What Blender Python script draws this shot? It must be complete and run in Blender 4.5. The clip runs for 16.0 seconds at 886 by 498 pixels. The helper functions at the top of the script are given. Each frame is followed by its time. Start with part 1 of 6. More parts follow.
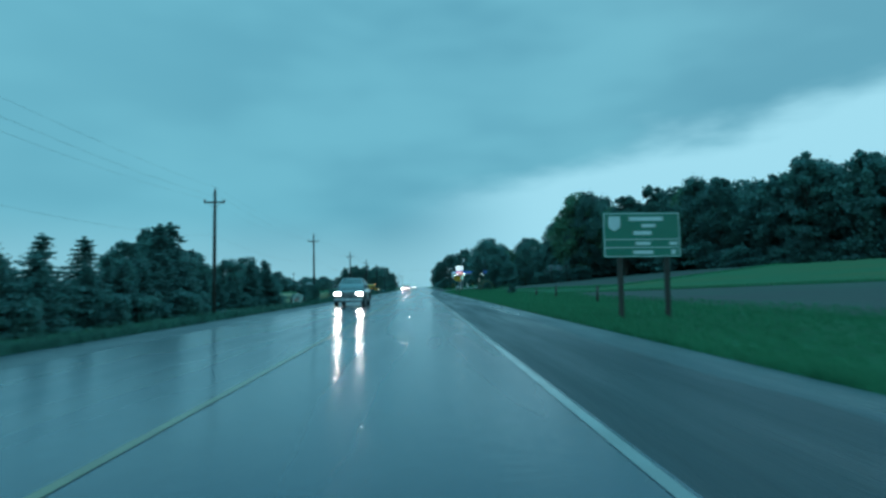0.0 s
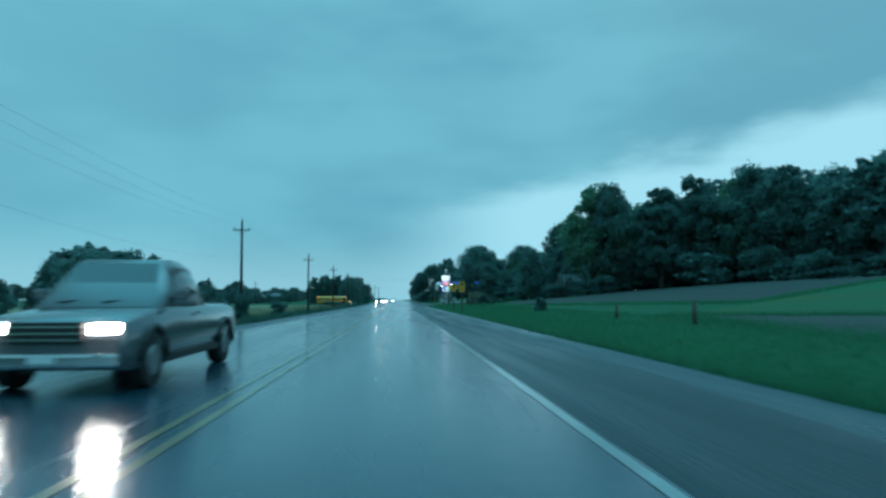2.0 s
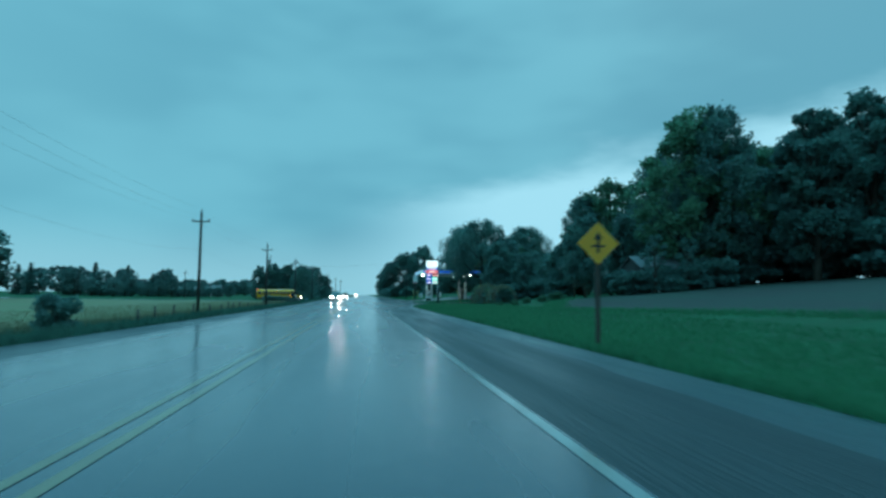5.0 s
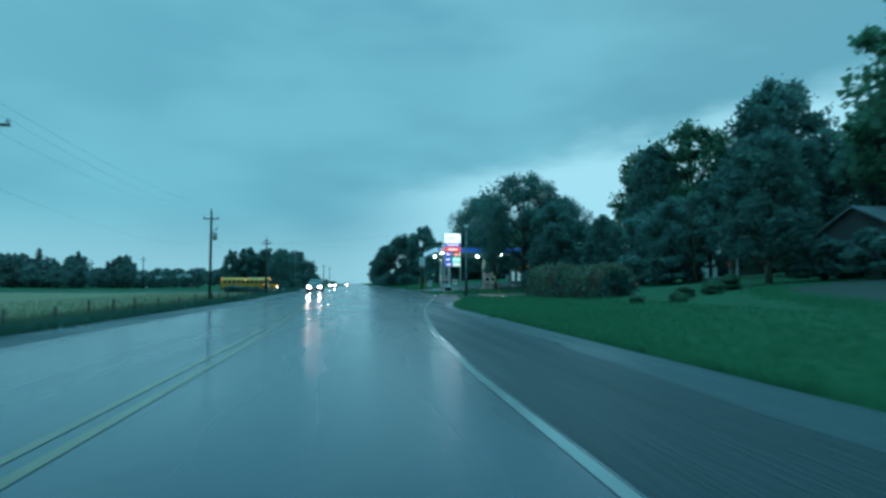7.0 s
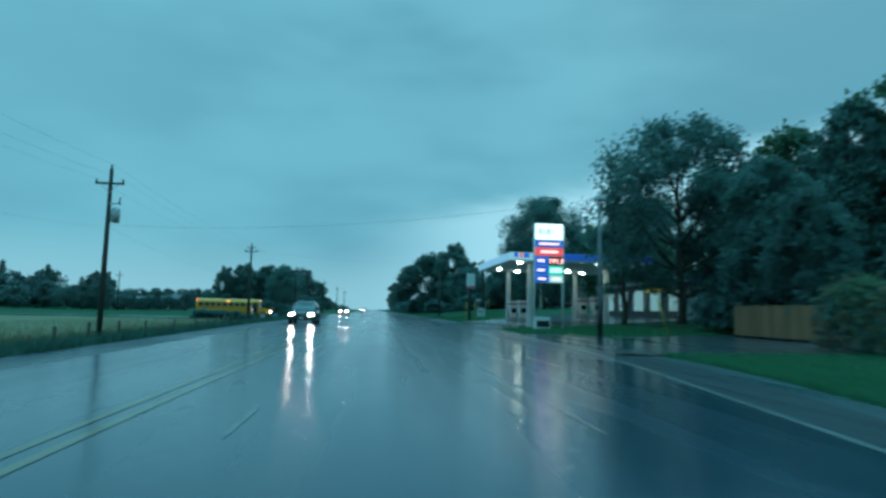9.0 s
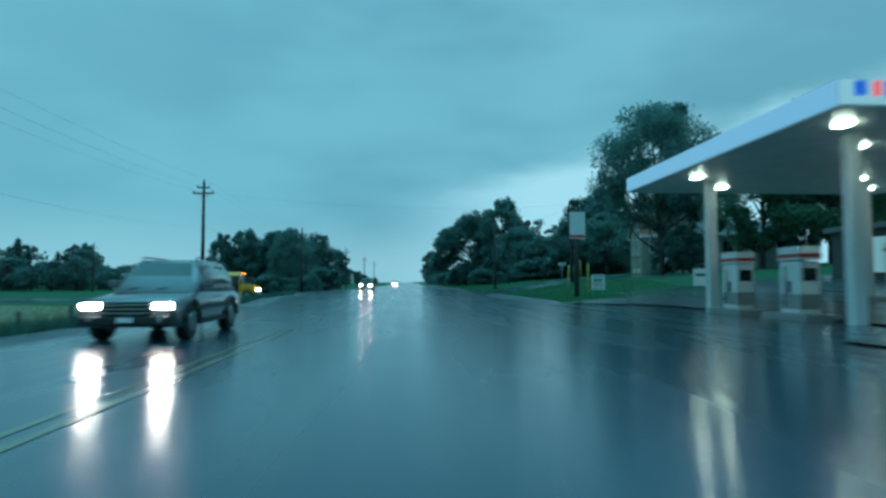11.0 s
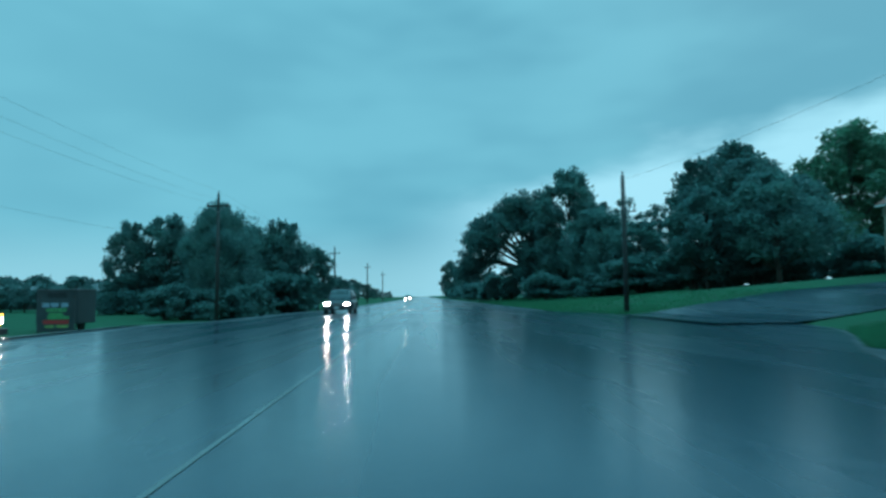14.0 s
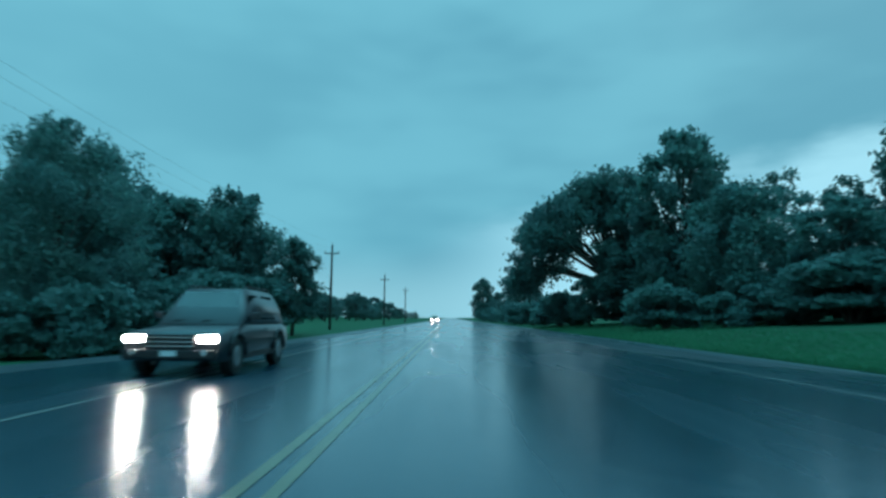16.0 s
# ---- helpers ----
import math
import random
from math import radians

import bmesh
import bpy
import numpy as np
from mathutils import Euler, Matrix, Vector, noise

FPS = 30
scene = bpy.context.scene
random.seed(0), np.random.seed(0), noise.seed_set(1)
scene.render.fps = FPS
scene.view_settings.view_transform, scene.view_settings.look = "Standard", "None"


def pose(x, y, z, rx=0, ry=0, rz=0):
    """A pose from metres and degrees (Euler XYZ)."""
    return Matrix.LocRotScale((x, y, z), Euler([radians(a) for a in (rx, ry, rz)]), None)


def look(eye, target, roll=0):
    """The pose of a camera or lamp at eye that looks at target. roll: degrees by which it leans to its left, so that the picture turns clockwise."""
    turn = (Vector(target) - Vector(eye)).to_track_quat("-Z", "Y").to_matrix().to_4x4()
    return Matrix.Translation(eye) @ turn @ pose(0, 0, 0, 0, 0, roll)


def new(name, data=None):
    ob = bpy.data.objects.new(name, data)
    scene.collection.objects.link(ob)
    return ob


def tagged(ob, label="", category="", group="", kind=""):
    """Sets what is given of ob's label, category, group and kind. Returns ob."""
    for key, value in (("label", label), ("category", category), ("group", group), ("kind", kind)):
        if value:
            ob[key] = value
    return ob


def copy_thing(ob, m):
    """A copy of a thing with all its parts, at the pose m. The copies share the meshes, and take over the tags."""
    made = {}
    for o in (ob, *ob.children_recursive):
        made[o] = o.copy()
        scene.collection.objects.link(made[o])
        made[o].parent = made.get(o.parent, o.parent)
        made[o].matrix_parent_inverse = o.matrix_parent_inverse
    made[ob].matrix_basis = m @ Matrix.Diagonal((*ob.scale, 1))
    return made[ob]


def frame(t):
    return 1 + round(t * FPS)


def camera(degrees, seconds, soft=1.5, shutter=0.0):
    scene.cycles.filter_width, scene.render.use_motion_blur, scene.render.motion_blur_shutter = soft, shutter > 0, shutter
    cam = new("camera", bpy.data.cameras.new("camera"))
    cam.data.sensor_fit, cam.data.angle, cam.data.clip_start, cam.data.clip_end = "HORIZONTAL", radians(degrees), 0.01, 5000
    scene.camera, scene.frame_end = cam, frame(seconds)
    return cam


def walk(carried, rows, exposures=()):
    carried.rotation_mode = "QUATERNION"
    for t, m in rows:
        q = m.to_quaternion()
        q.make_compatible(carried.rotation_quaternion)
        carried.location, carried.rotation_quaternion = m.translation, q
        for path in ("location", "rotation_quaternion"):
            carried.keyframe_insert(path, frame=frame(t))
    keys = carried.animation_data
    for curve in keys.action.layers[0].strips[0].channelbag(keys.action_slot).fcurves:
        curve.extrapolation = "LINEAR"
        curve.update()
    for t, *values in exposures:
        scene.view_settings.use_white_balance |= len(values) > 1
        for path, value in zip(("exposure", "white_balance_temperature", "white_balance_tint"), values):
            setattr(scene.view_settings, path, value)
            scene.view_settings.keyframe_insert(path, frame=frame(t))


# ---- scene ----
# ---- camera and its walk ----
cam = camera(71.95, 16.0, soft=2.8, shutter=0.5)


def ride(x, y, z, yaw, pitch, lean):
    return pose(x, y, z, 90 + pitch, 0, yaw) @ pose(0, 0, 0, 0, 0, lean)


PATH = [
    (0, 2.22, 0.00, -2.05, 3.53, -0.75),
    (0.5, 2.17, 7.52, -2.32, 4.79, -1.50),
    (1, 2.10, 15.03, -3.31, 5.31, -0.44),
    (1.5, 2.04, 22.59, -4.19, 4.94, 0.14),
    (2, 1.99, 30.18, -4.11, 4.76, -0.03),
    (2.5, 1.94, 37.82, -4.44, 4.81, -0.55),
    (3, 1.87, 45.52, -5.06, 4.93, -0.53),
    (3.5, 1.89, 53.29, -5.35, 4.48, 0.23),
    (6, 2.05, 93.10, -7.99, 4.32, 0.49),
    (6.5, 2.08, 101.31, -7.60, 4.02, 0.70),
    (7, 2.16, 109.55, -8.08, 3.24, 0.08),
    (7.5, 2.15, 117.74, -8.92, 3.13, 0.11),
    (8, 2.11, 125.94, -8.63, 3.94, -1.48),
    (8.5, 2.07, 134.21, -9.15, 4.40, -0.14),
    (9, 2.08, 142.50, -6.34, 5.82, 1.35),
    (9.5, 2.16, 150.62, -4.06, 5.28, -0.10),
    (9.6, 2.18, 152.25, -4.08, 5.03, 0.09),
    (11.8, 2.53, 187.47, -3.05, 2.86, -0.36),
    (12, 2.54, 190.61, -3.02, 2.81, -0.35),
    (12.5, 2.54, 198.40, -2.25, 2.71, -0.20),
    (13, 2.54, 206.16, -2.55, 2.31, -0.50),
    (13.5, 2.47, 214.06, -2.52, 3.07, -0.17),
    (14, 2.34, 221.87, -1.82, 4.42, -0.63),
    (14.5, 2.19, 229.61, -0.31, 4.71, -0.54),
    (15, 1.99, 237.62, 1.76, 5.33, -0.48),
    (15.5, 1.75, 245.44, 0.55, 5.76, 0.22),
    (15.8, 1.59, 250.07, 0.78, 6.19, 0.91),
    (16, 1.48, 253.16, 0.82, 6.43, 0.78),
]
walk(cam, [(t, ride(x, y, 1.17, yaw, pitch, lean)) for t, x, y, yaw, pitch, lean in PATH],
     [(0, -0.06), (3, 0.0), (6.5, 0.0), (9.5, -0.06), (12, 0.0), (13.5, 0.08), (14.5, 0.10), (15.5, 0.0), (16, 0.03)])

# ---- sky and light ----
world = bpy.data.worlds.new("overcast_sky")
scene.world = world
world.use_nodes = True
wn, wl = world.node_tree.nodes, world.node_tree.links
wn.clear()


def wmath(op, a, b=None, c=None, clamp=False):
    n = wn.new("ShaderNodeMath")
    n.operation, n.use_clamp = op, clamp
    for i, v in enumerate((a, b, c)):
        if v is None:
            continue
        if isinstance(v, (int, float)):
            n.inputs[i].default_value = v
        else:
            wl.new(v, n.inputs[i])
    return n.outputs[0]


def wsmooth(v, lo, hi):
    n = wn.new("ShaderNodeMapRange")
    n.interpolation_type = "SMOOTHSTEP"
    wl.new(v, n.inputs[0])
    n.inputs[1].default_value, n.inputs[2].default_value = lo, hi
    return n.outputs[0]


def wmix(f, a, b):
    n = wn.new("ShaderNodeMix")
    n.data_type = "RGBA"
    if isinstance(f, (int, float)):
        n.inputs[0].default_value = f
    else:
        wl.new(f, n.inputs[0])
    for i, v in ((6, a), (7, b)):
        if isinstance(v, tuple):
            n.inputs[i].default_value = (*v, 1)
        else:
            wl.new(v, n.inputs[i])
    return n.outputs[2]


coord = wn.new("ShaderNodeTexCoord")
split = wn.new("ShaderNodeSeparateXYZ")
wl.new(coord.outputs["Generated"], split.inputs[0])
sx, sy, sz = split.outputs


def wnoise(scale, detail, stretch):
    m = wn.new("ShaderNodeMapping")
    m.inputs["Scale"].default_value = stretch
    wl.new(coord.outputs["Generated"], m.inputs[0])
    n = wn.new("ShaderNodeTexNoise")
    n.inputs["Scale"].default_value, n.inputs["Detail"].default_value = scale, detail
    n.inputs["Roughness"].default_value = 0.5
    wl.new(m.outputs[0], n.inputs["Vector"])
    return n.outputs[0]


broad = wnoise(2.2, 3, (1, 1, 2.6))
fine = wnoise(6.0, 4, (1, 1, 3.0))
# the lower edge of the dark cloud deck climbs to the right
edge = wmath("MULTIPLY_ADD", sx, 0.20, 0.145)
edge = wmath("ADD", edge, wmath("MULTIPLY_ADD", fine, 0.10, -0.05))
gap = wsmooth(wmath("SUBTRACT", edge, sz), -0.025, 0.04)
gap = wmath("MULTIPLY", gap, wsmooth(sx, -0.08, 0.22))
deck = wmix(wsmooth(broad, 0.36, 0.64), (0.100, 0.355, 0.482), (0.146, 0.462, 0.592))
deck = wmix(wmath("MULTIPLY", wsmooth(sx, 0.05, -0.55), 0.45), deck, (0.168, 0.508, 0.632))
low = wsmooth(sz, 0.13, 0.01)
deck = wmix(wmath("MULTIPLY", low, 0.75), deck, (0.285, 0.60, 0.71))
sky_colour = wmix(gap, deck, (0.335, 0.70, 0.845))
nish = wn.new("ShaderNodeTexSky")
nish.sky_type, nish.sun_disc = "NISHITA", False
nish.sun_elevation, nish.sun_rotation = radians(38), radians(35)
nish.dust_density, nish.air_density = 4.0, 2.0
bg1, bg2 = wn.new("ShaderNodeBackground"), wn.new("ShaderNodeBackground")
# an overcast sky is brightest overhead
zenith = wmath("MULTIPLY_ADD", wsmooth(sz, 0.60, 0.96), 2.2, 1.0)
lift = wn.new("ShaderNodeVectorMath")
lift.operation = "SCALE"
wl.new(wmix(wsmooth(sz, 0.55, 0.85), sky_colour, (0.095, 0.445, 0.585)), lift.inputs[0])
wl.new(zenith, lift.inputs["Scale"])
wl.new(lift.outputs[0], bg1.inputs[0])
bg1.inputs[1].default_value = 1.06
wl.new(nish.outputs[0], bg2.inputs[0])
bg2.inputs[1].default_value = 0.001
add = wn.new("ShaderNodeAddShader")
wl.new(bg1.outputs[0], add.inputs[0])
wl.new(bg2.outputs[0], add.inputs[1])
wout = wn.new("ShaderNodeOutputWorld")
wl.new(add.outputs[0], wout.inputs[0])

sun = new("sun", bpy.data.lights.new("sun", "SUN"))
sun.data.energy, sun.data.angle, sun.data.color = 0.4, radians(40), (0.25, 0.80, 1.0)
sun.matrix_world = look((45, 20, 90), (0, 0, 0))

# ---- materials ----


def material(name, colour, rough=0.6, metal=0.0, spec=0.5, vary=0.25, scale=3.0, fine_scale=40.0, bump=0.15,
             bump_dist=0.02, second=None, coat=0.0, stretch=(1, 1, 1), island=0.0, rough_vary=0.0, translucent=0.0):
    """A surface with a broad and a fine noise in colour, and fine relief."""
    m = bpy.data.materials.new(name)
    m.use_nodes = True
    nt = m.node_tree
    n, l = nt.nodes, nt.links
    b = n["Principled BSDF"]
    geo = n.new("ShaderNodeTexCoord")
    mp = n.new("ShaderNodeMapping")
    mp.inputs["Scale"].default_value = stretch
    l.new(geo.outputs["Object"], mp.inputs[0])

    def tex(s, d):
        t = n.new("ShaderNodeTexNoise")
        t.inputs["Scale"].default_value, t.inputs["Detail"].default_value = s, d
        l.new(mp.outputs[0], t.inputs["Vector"])
        return t.outputs[0]

    big, small = tex(scale, 4), tex(fine_scale, 3)
    mix = n.new("ShaderNodeMix")
    mix.data_type = "RGBA"
    other = second or tuple(c * (1 - vary) for c in colour)
    mix.inputs[6].default_value, mix.inputs[7].default_value = (*colour, 1), (*other, 1)
    ramp = n.new("ShaderNodeMapRange")
    ramp.inputs[1].default_value, ramp.inputs[2].default_value = 0.35, 0.65
    l.new(big, ramp.inputs[0])
    l.new(ramp.outputs[0], mix.inputs[0])
    hsv = n.new("ShaderNodeHueSaturation")
    l.new(mix.outputs[2], hsv.inputs["Color"])
    val = n.new("ShaderNodeMath")
    val.operation = "MULTIPLY_ADD"
    l.new(small, val.inputs[0])
    val.inputs[1].default_value, val.inputs[2].default_value = vary * 2, 1 - vary
    last = val.outputs[0]
    if island:
        info, g = n.new("ShaderNodeObjectInfo"), n.new("ShaderNodeNewGeometry")
        for src, amount in ((info.outputs["Random"], island * 0.7), (g.outputs["Random Per Island"], island)):
            k = n.new("ShaderNodeMath")
            k.operation = "MULTIPLY_ADD"
            l.new(src, k.inputs[0])
            k.inputs[1].default_value, k.inputs[2].default_value = 2 * amount, 1 - amount
            mul = n.new("ShaderNodeMath")
            mul.operation = "MULTIPLY"
            l.new(last, mul.inputs[0])
            l.new(k.outputs[0], mul.inputs[1])
            last = mul.outputs[0]
    l.new(last, hsv.inputs["Value"])
    l.new(hsv.outputs[0], b.inputs["Base Color"])
    b.inputs["Roughness"].default_value = rough
    if rough_vary:
        rr = n.new("ShaderNodeMapRange")
        l.new(big, rr.inputs[0])
        rr.inputs[1].default_value, rr.inputs[2].default_value = 0.3, 0.7
        rr.inputs[3].default_value, rr.inputs[4].default_value = max(rough - rough_vary, 0.02), rough + rough_vary
        l.new(rr.outputs[0], b.inputs["Roughness"])
    b.inputs["Metallic"].default_value = metal
    b.inputs["Specular IOR Level"].default_value = spec
    b.inputs["Coat Weight"].default_value = coat
    b.inputs["Coat Roughness"].default_value = 0.12
    if translucent:
        tr, ms, out = n.new("ShaderNodeBsdfTranslucent"), n.new("ShaderNodeMixShader"), n["Material Output"]
        l.new(hsv.outputs[0], tr.inputs["Color"])
        ms.inputs[0].default_value = translucent
        l.new(b.outputs[0], ms.inputs[1])
        l.new(tr.outputs[0], ms.inputs[2])
        l.new(ms.outputs[0], out.inputs["Surface"])
    if bump:
        bp = n.new("ShaderNodeBump")
        bp.inputs["Strength"].default_value, bp.inputs["Distance"].default_value = bump, bump_dist
        l.new(small, bp.inputs["Height"])
        l.new(bp.outputs[0], b.inputs["Normal"])
    return m


def glow(name, colour, strength):
    m = bpy.data.materials.new(name)
    m.use_nodes = True
    b = m.node_tree.nodes["Principled BSDF"]
    b.inputs["Base Color"].default_value = (*[min(c, 0.8) for c in colour], 1)
    b.inputs["Emission Color"].default_value = (*colour, 1)
    b.inputs["Emission Strength"].default_value = strength
    b.inputs["Roughness"].default_value = 0.3
    return m


def glass(name, colour=(0.02, 0.03, 0.035), rough=0.05):
    m = bpy.data.materials.new(name)
    m.use_nodes = True
    b = m.node_tree.nodes["Principled BSDF"]
    b.inputs["Base Color"].default_value = (*colour, 1)
    b.inputs["Roughness"].default_value = rough
    b.inputs["IOR"].default_value = 1.5
    b.inputs["Transmission Weight"].default_value = 0.15
    return m


def wet_asphalt(name, colour, rough, coat):
    """Rain-soaked asphalt: dark grain under a film of water, with worn wheel tracks and ripples."""
    m = bpy.data.materials.new(name)
    m.use_nodes = True
    n, l = m.node_tree.nodes, m.node_tree.links
    b = n["Principled BSDF"]
    g = n.new("ShaderNodeTexCoord")

    def tex(s, d, stretch):
        mp = n.new("ShaderNodeMapping")
        mp.inputs["Scale"].default_value = stretch
        l.new(g.outputs["Object"], mp.inputs[0])
        t = n.new("ShaderNodeTexNoise")
        t.inputs["Scale"].default_value, t.inputs["Detail"].default_value = s, d
        l.new(mp.outputs[0], t.inputs["Vector"])
        return t.outputs[0]

    tracks, grain, patch, ripple = tex(1.1, 1.2, (1, 0.03, 1)), tex(60, 2, (1, 1, 1)), tex(0.25, 5, (1, 0.35, 1)), tex(9, 3, (0.35, 1.3, 1))
    mix = n.new("ShaderNodeMix")
    mix.data_type = "RGBA"
    mix.inputs[6].default_value = (*colour, 1)
    mix.inputs[7].default_value = (*[c * 1.7 for c in colour], 1)
    l.new(tracks, mix.inputs[0])
    hsv = n.new("ShaderNodeHueSaturation")
    v = n.new("ShaderNodeMath")
    v.operation = "MULTIPLY_ADD"
    v.inputs[1].default_value, v.inputs[2].default_value = 1.0, 0.5
    l.new(grain, v.inputs[0])
    l.new(v.outputs[0], hsv.inputs["Value"])
    l.new(mix.outputs[2], hsv.inputs["Color"])
    l.new(hsv.outputs[0], b.inputs["Base Color"])
    both = n.new("ShaderNodeMath")
    both.operation = "MULTIPLY"
    l.new(tracks, both.inputs[0])
    l.new(patch, both.inputs[1])
    rr = n.new("ShaderNodeMapRange")
    l.new(both.outputs[0], rr.inputs[0])
    rr.inputs[1].default_value, rr.inputs[2].default_value = 0.12, 0.40
    rr.inputs[3].default_value, rr.inputs[4].default_value = rough * 1.0, rough * 1.9
    l.new(rr.outputs[0], b.inputs["Roughness"])
    b.inputs["Coat Weight"].default_value = coat
    b.inputs["Coat Roughness"].default_value = rough * 0.6
    b.inputs["Specular IOR Level"].default_value = 0.28
    b.inputs["IOR"].default_value = 1.45
    b.inputs["Coat IOR"].default_value = 1.33
    bp = n.new("ShaderNodeBump")
    bp.inputs["Strength"].default_value, bp.inputs["Distance"].default_value = 0.6, 0.012
    l.new(ripple, bp.inputs["Height"])
    bp2 = n.new("ShaderNodeBump")
    bp2.inputs["Strength"].default_value, bp2.inputs["Distance"].default_value = 0.3, 0.004
    l.new(grain, bp2.inputs["Height"])
    l.new(bp.outputs[0], bp2.inputs["Normal"])
    l.new(bp2.outputs[0], b.inputs["Normal"])
    l.new(bp.outputs[0], b.inputs["Coat Normal"])
    return m


ASPHALT = wet_asphalt("wet_asphalt", (0.008, 0.036, 0.054), 0.19, 0.7)
LOT = wet_asphalt("wet_lot_paving", (0.04, 0.045, 0.05), 0.24, 0.4)
VERGE_STONE = material("wet_limestone_chips", (0.040, 0.078, 0.092), 0.36, vary=0.3, scale=0.9, fine_scale=26, bump=0.5, bump_dist=0.03, rough_vary=0.16, second=(0.024, 0.05, 0.06), stretch=(1, 0.12, 1))
PATH_STONE = material("wet_path_concrete", (0.075, 0.105, 0.11), 0.45, vary=0.3, scale=1.2, fine_scale=20, bump=0.3)
SHOULDER = material("dark_packed_shoulder", (0.017, 0.036, 0.045), 0.42, spec=0.42, vary=0.3, scale=1.3, fine_scale=26, bump=0.5, bump_dist=0.03, rough_vary=0.12, second=(0.011, 0.024, 0.031), stretch=(1, 0.06, 1))
GRAVEL = material("wet_gravel", (0.019, 0.042, 0.053), 0.38, vary=0.25, scale=0.4, fine_scale=26, bump=0.5, bump_dist=0.03, rough_vary=0.14, second=(0.014, 0.032, 0.041), stretch=(1, 0.5, 1))
GRASS = material("roadside_grass", (0.034, 0.115, 0.062), 0.8, vary=0.3, scale=0.3, fine_scale=9, bump=0.7, bump_dist=0.06, second=(0.042, 0.095, 0.055), spec=0.02)
BLADE = material("grass_blades", (0.066, 0.24, 0.122), 0.7, vary=0.12, scale=0.15, fine_scale=6, bump=0, island=0.10, spec=0.15, translucent=0.4)
RANK_GRASS = material("rank_bank_grass", (0.075, 0.175, 0.135), 0.7, vary=0.18, scale=0.15, fine_scale=6, bump=0, island=0.15, spec=0.15, translucent=0.4)
SOIL = material("tilled_soil", (0.050, 0.047, 0.045), 0.7, vary=0.16, scale=0.25, fine_scale=14, bump=0.4, bump_dist=0.05, second=(0.042, 0.060, 0.048), stretch=(1, 0.3, 1), spec=0.15)
HAY = material("short_hay", (0.042, 0.118, 0.062), 0.8, vary=0.3, scale=0.2, fine_scale=6, bump=0.6, bump_dist=0.08, second=(0.070, 0.110, 0.055), stretch=(1, 0.4, 1), spec=0.02)
WHEAT = material("wheat_field", (0.23, 0.185, 0.12), 0.9, vary=0.25, scale=0.08, fine_scale=7, bump=0.7, bump_dist=0.1, second=(0.21, 0.205, 0.125), spec=0.05)
LEAF = material("broad_leaves", (0.104, 0.208, 0.200), 0.5, coat=0.15, vary=0.18, scale=0.35, fine_scale=5, bump=0, island=0.2, second=(0.108, 0.218, 0.186), spec=0.45, translucent=0.55)
LEAF_LIGHT = material("fresh_leaves", (0.112, 0.24, 0.15), 0.48, coat=0.15, vary=0.18, scale=0.35, fine_scale=5, bump=0, island=0.2, spec=0.45, translucent=0.55)
LEAF_RUST = material("rusty_shrub_leaves", (0.19, 0.105, 0.075), 0.6, vary=0.3, scale=0.5, fine_scale=5, bump=0, island=0.4, second=(0.10, 0.17, 0.09), translucent=0.45)
NEEDLE = material("spruce_needles", (0.100, 0.198, 0.182), 0.52, coat=0.1, vary=0.18, scale=0.5, fine_scale=6, bump=0, island=0.2, spec=0.45, translucent=0.55)
BARK = material("bark", (0.085, 0.07, 0.055), 0.85, vary=0.4, scale=2, fine_scale=14, bump=0.8, bump_dist=0.04, stretch=(1, 1, 0.25))
POLE_WOOD = material("weathered_pole_wood", (0.05, 0.044, 0.04), 0.7, vary=0.35, scale=1.5, fine_scale=18, bump=0.5, stretch=(1, 1, 0.1))
POST_WOOD = material("creosoted_post_wood", (0.075, 0.05, 0.042), 0.75, vary=0.35, scale=2, fine_scale=18, bump=0.5, stretch=(1, 1, 0.12))
CEDAR = material("cedar_boards", (0.26, 0.13, 0.065), 0.7, vary=0.3, scale=1.5, fine_scale=16, bump=0.4, stretch=(1, 1, 0.15), island=0.2)
STEEL = material("galvanised_steel", (0.42, 0.44, 0.45), 0.45, metal=0.8, vary=0.15, scale=4, fine_scale=50, bump=0.1)
CABLE = material("black_cable", (0.02, 0.02, 0.022), 0.5, vary=0.1, bump=0)
PORCELAIN = material("insulator_porcelain", (0.22, 0.2, 0.19), 0.25, vary=0.1, bump=0)
PAINT_WHITE = material("road_paint_white", (0.26, 0.27, 0.27), 0.35, vary=0.35, scale=1.5, fine_scale=30, bump=0.2, coat=0.6)
PAINT_YELLOW = material("road_paint_yellow", (0.15, 0.125, 0.055), 0.35, vary=0.35, scale=1.5, fine_scale=30, bump=0.2, coat=0.6)
SIGN_GREEN = material("sign_green_sheeting", (0.012, 0.20, 0.13), 0.35, vary=0.12, scale=2, fine_scale=60, bump=0.05)
SIGN_TEAL = material("sign_teal_sheeting", (0.05, 0.35, 0.33), 0.4, vary=0.2, bump=0.05)
SIGN_WHITE = material("sign_white_sheeting", (0.72, 0.74, 0.74), 0.35, vary=0.1, scale=2, fine_scale=60, bump=0.05)
SIGN_YELLOW = material("sign_yellow_sheeting", (0.85, 0.33, 0.015), 0.35, vary=0.1, scale=2, fine_scale=60, bump=0.05)
SIGN_BLACK = material("sign_black", (0.015, 0.015, 0.015), 0.4, vary=0.1, bump=0)
SIGN_RED = material("sign_red_sheeting", (0.65, 0.05, 0.05), 0.35, vary=0.1, bump=0.05)
BUS_YELLOW = material("bus_yellow_paint", (0.95, 0.37, 0.012), 0.25, vary=0.1, scale=0.8, fine_scale=20, bump=0.03, coat=0.6)
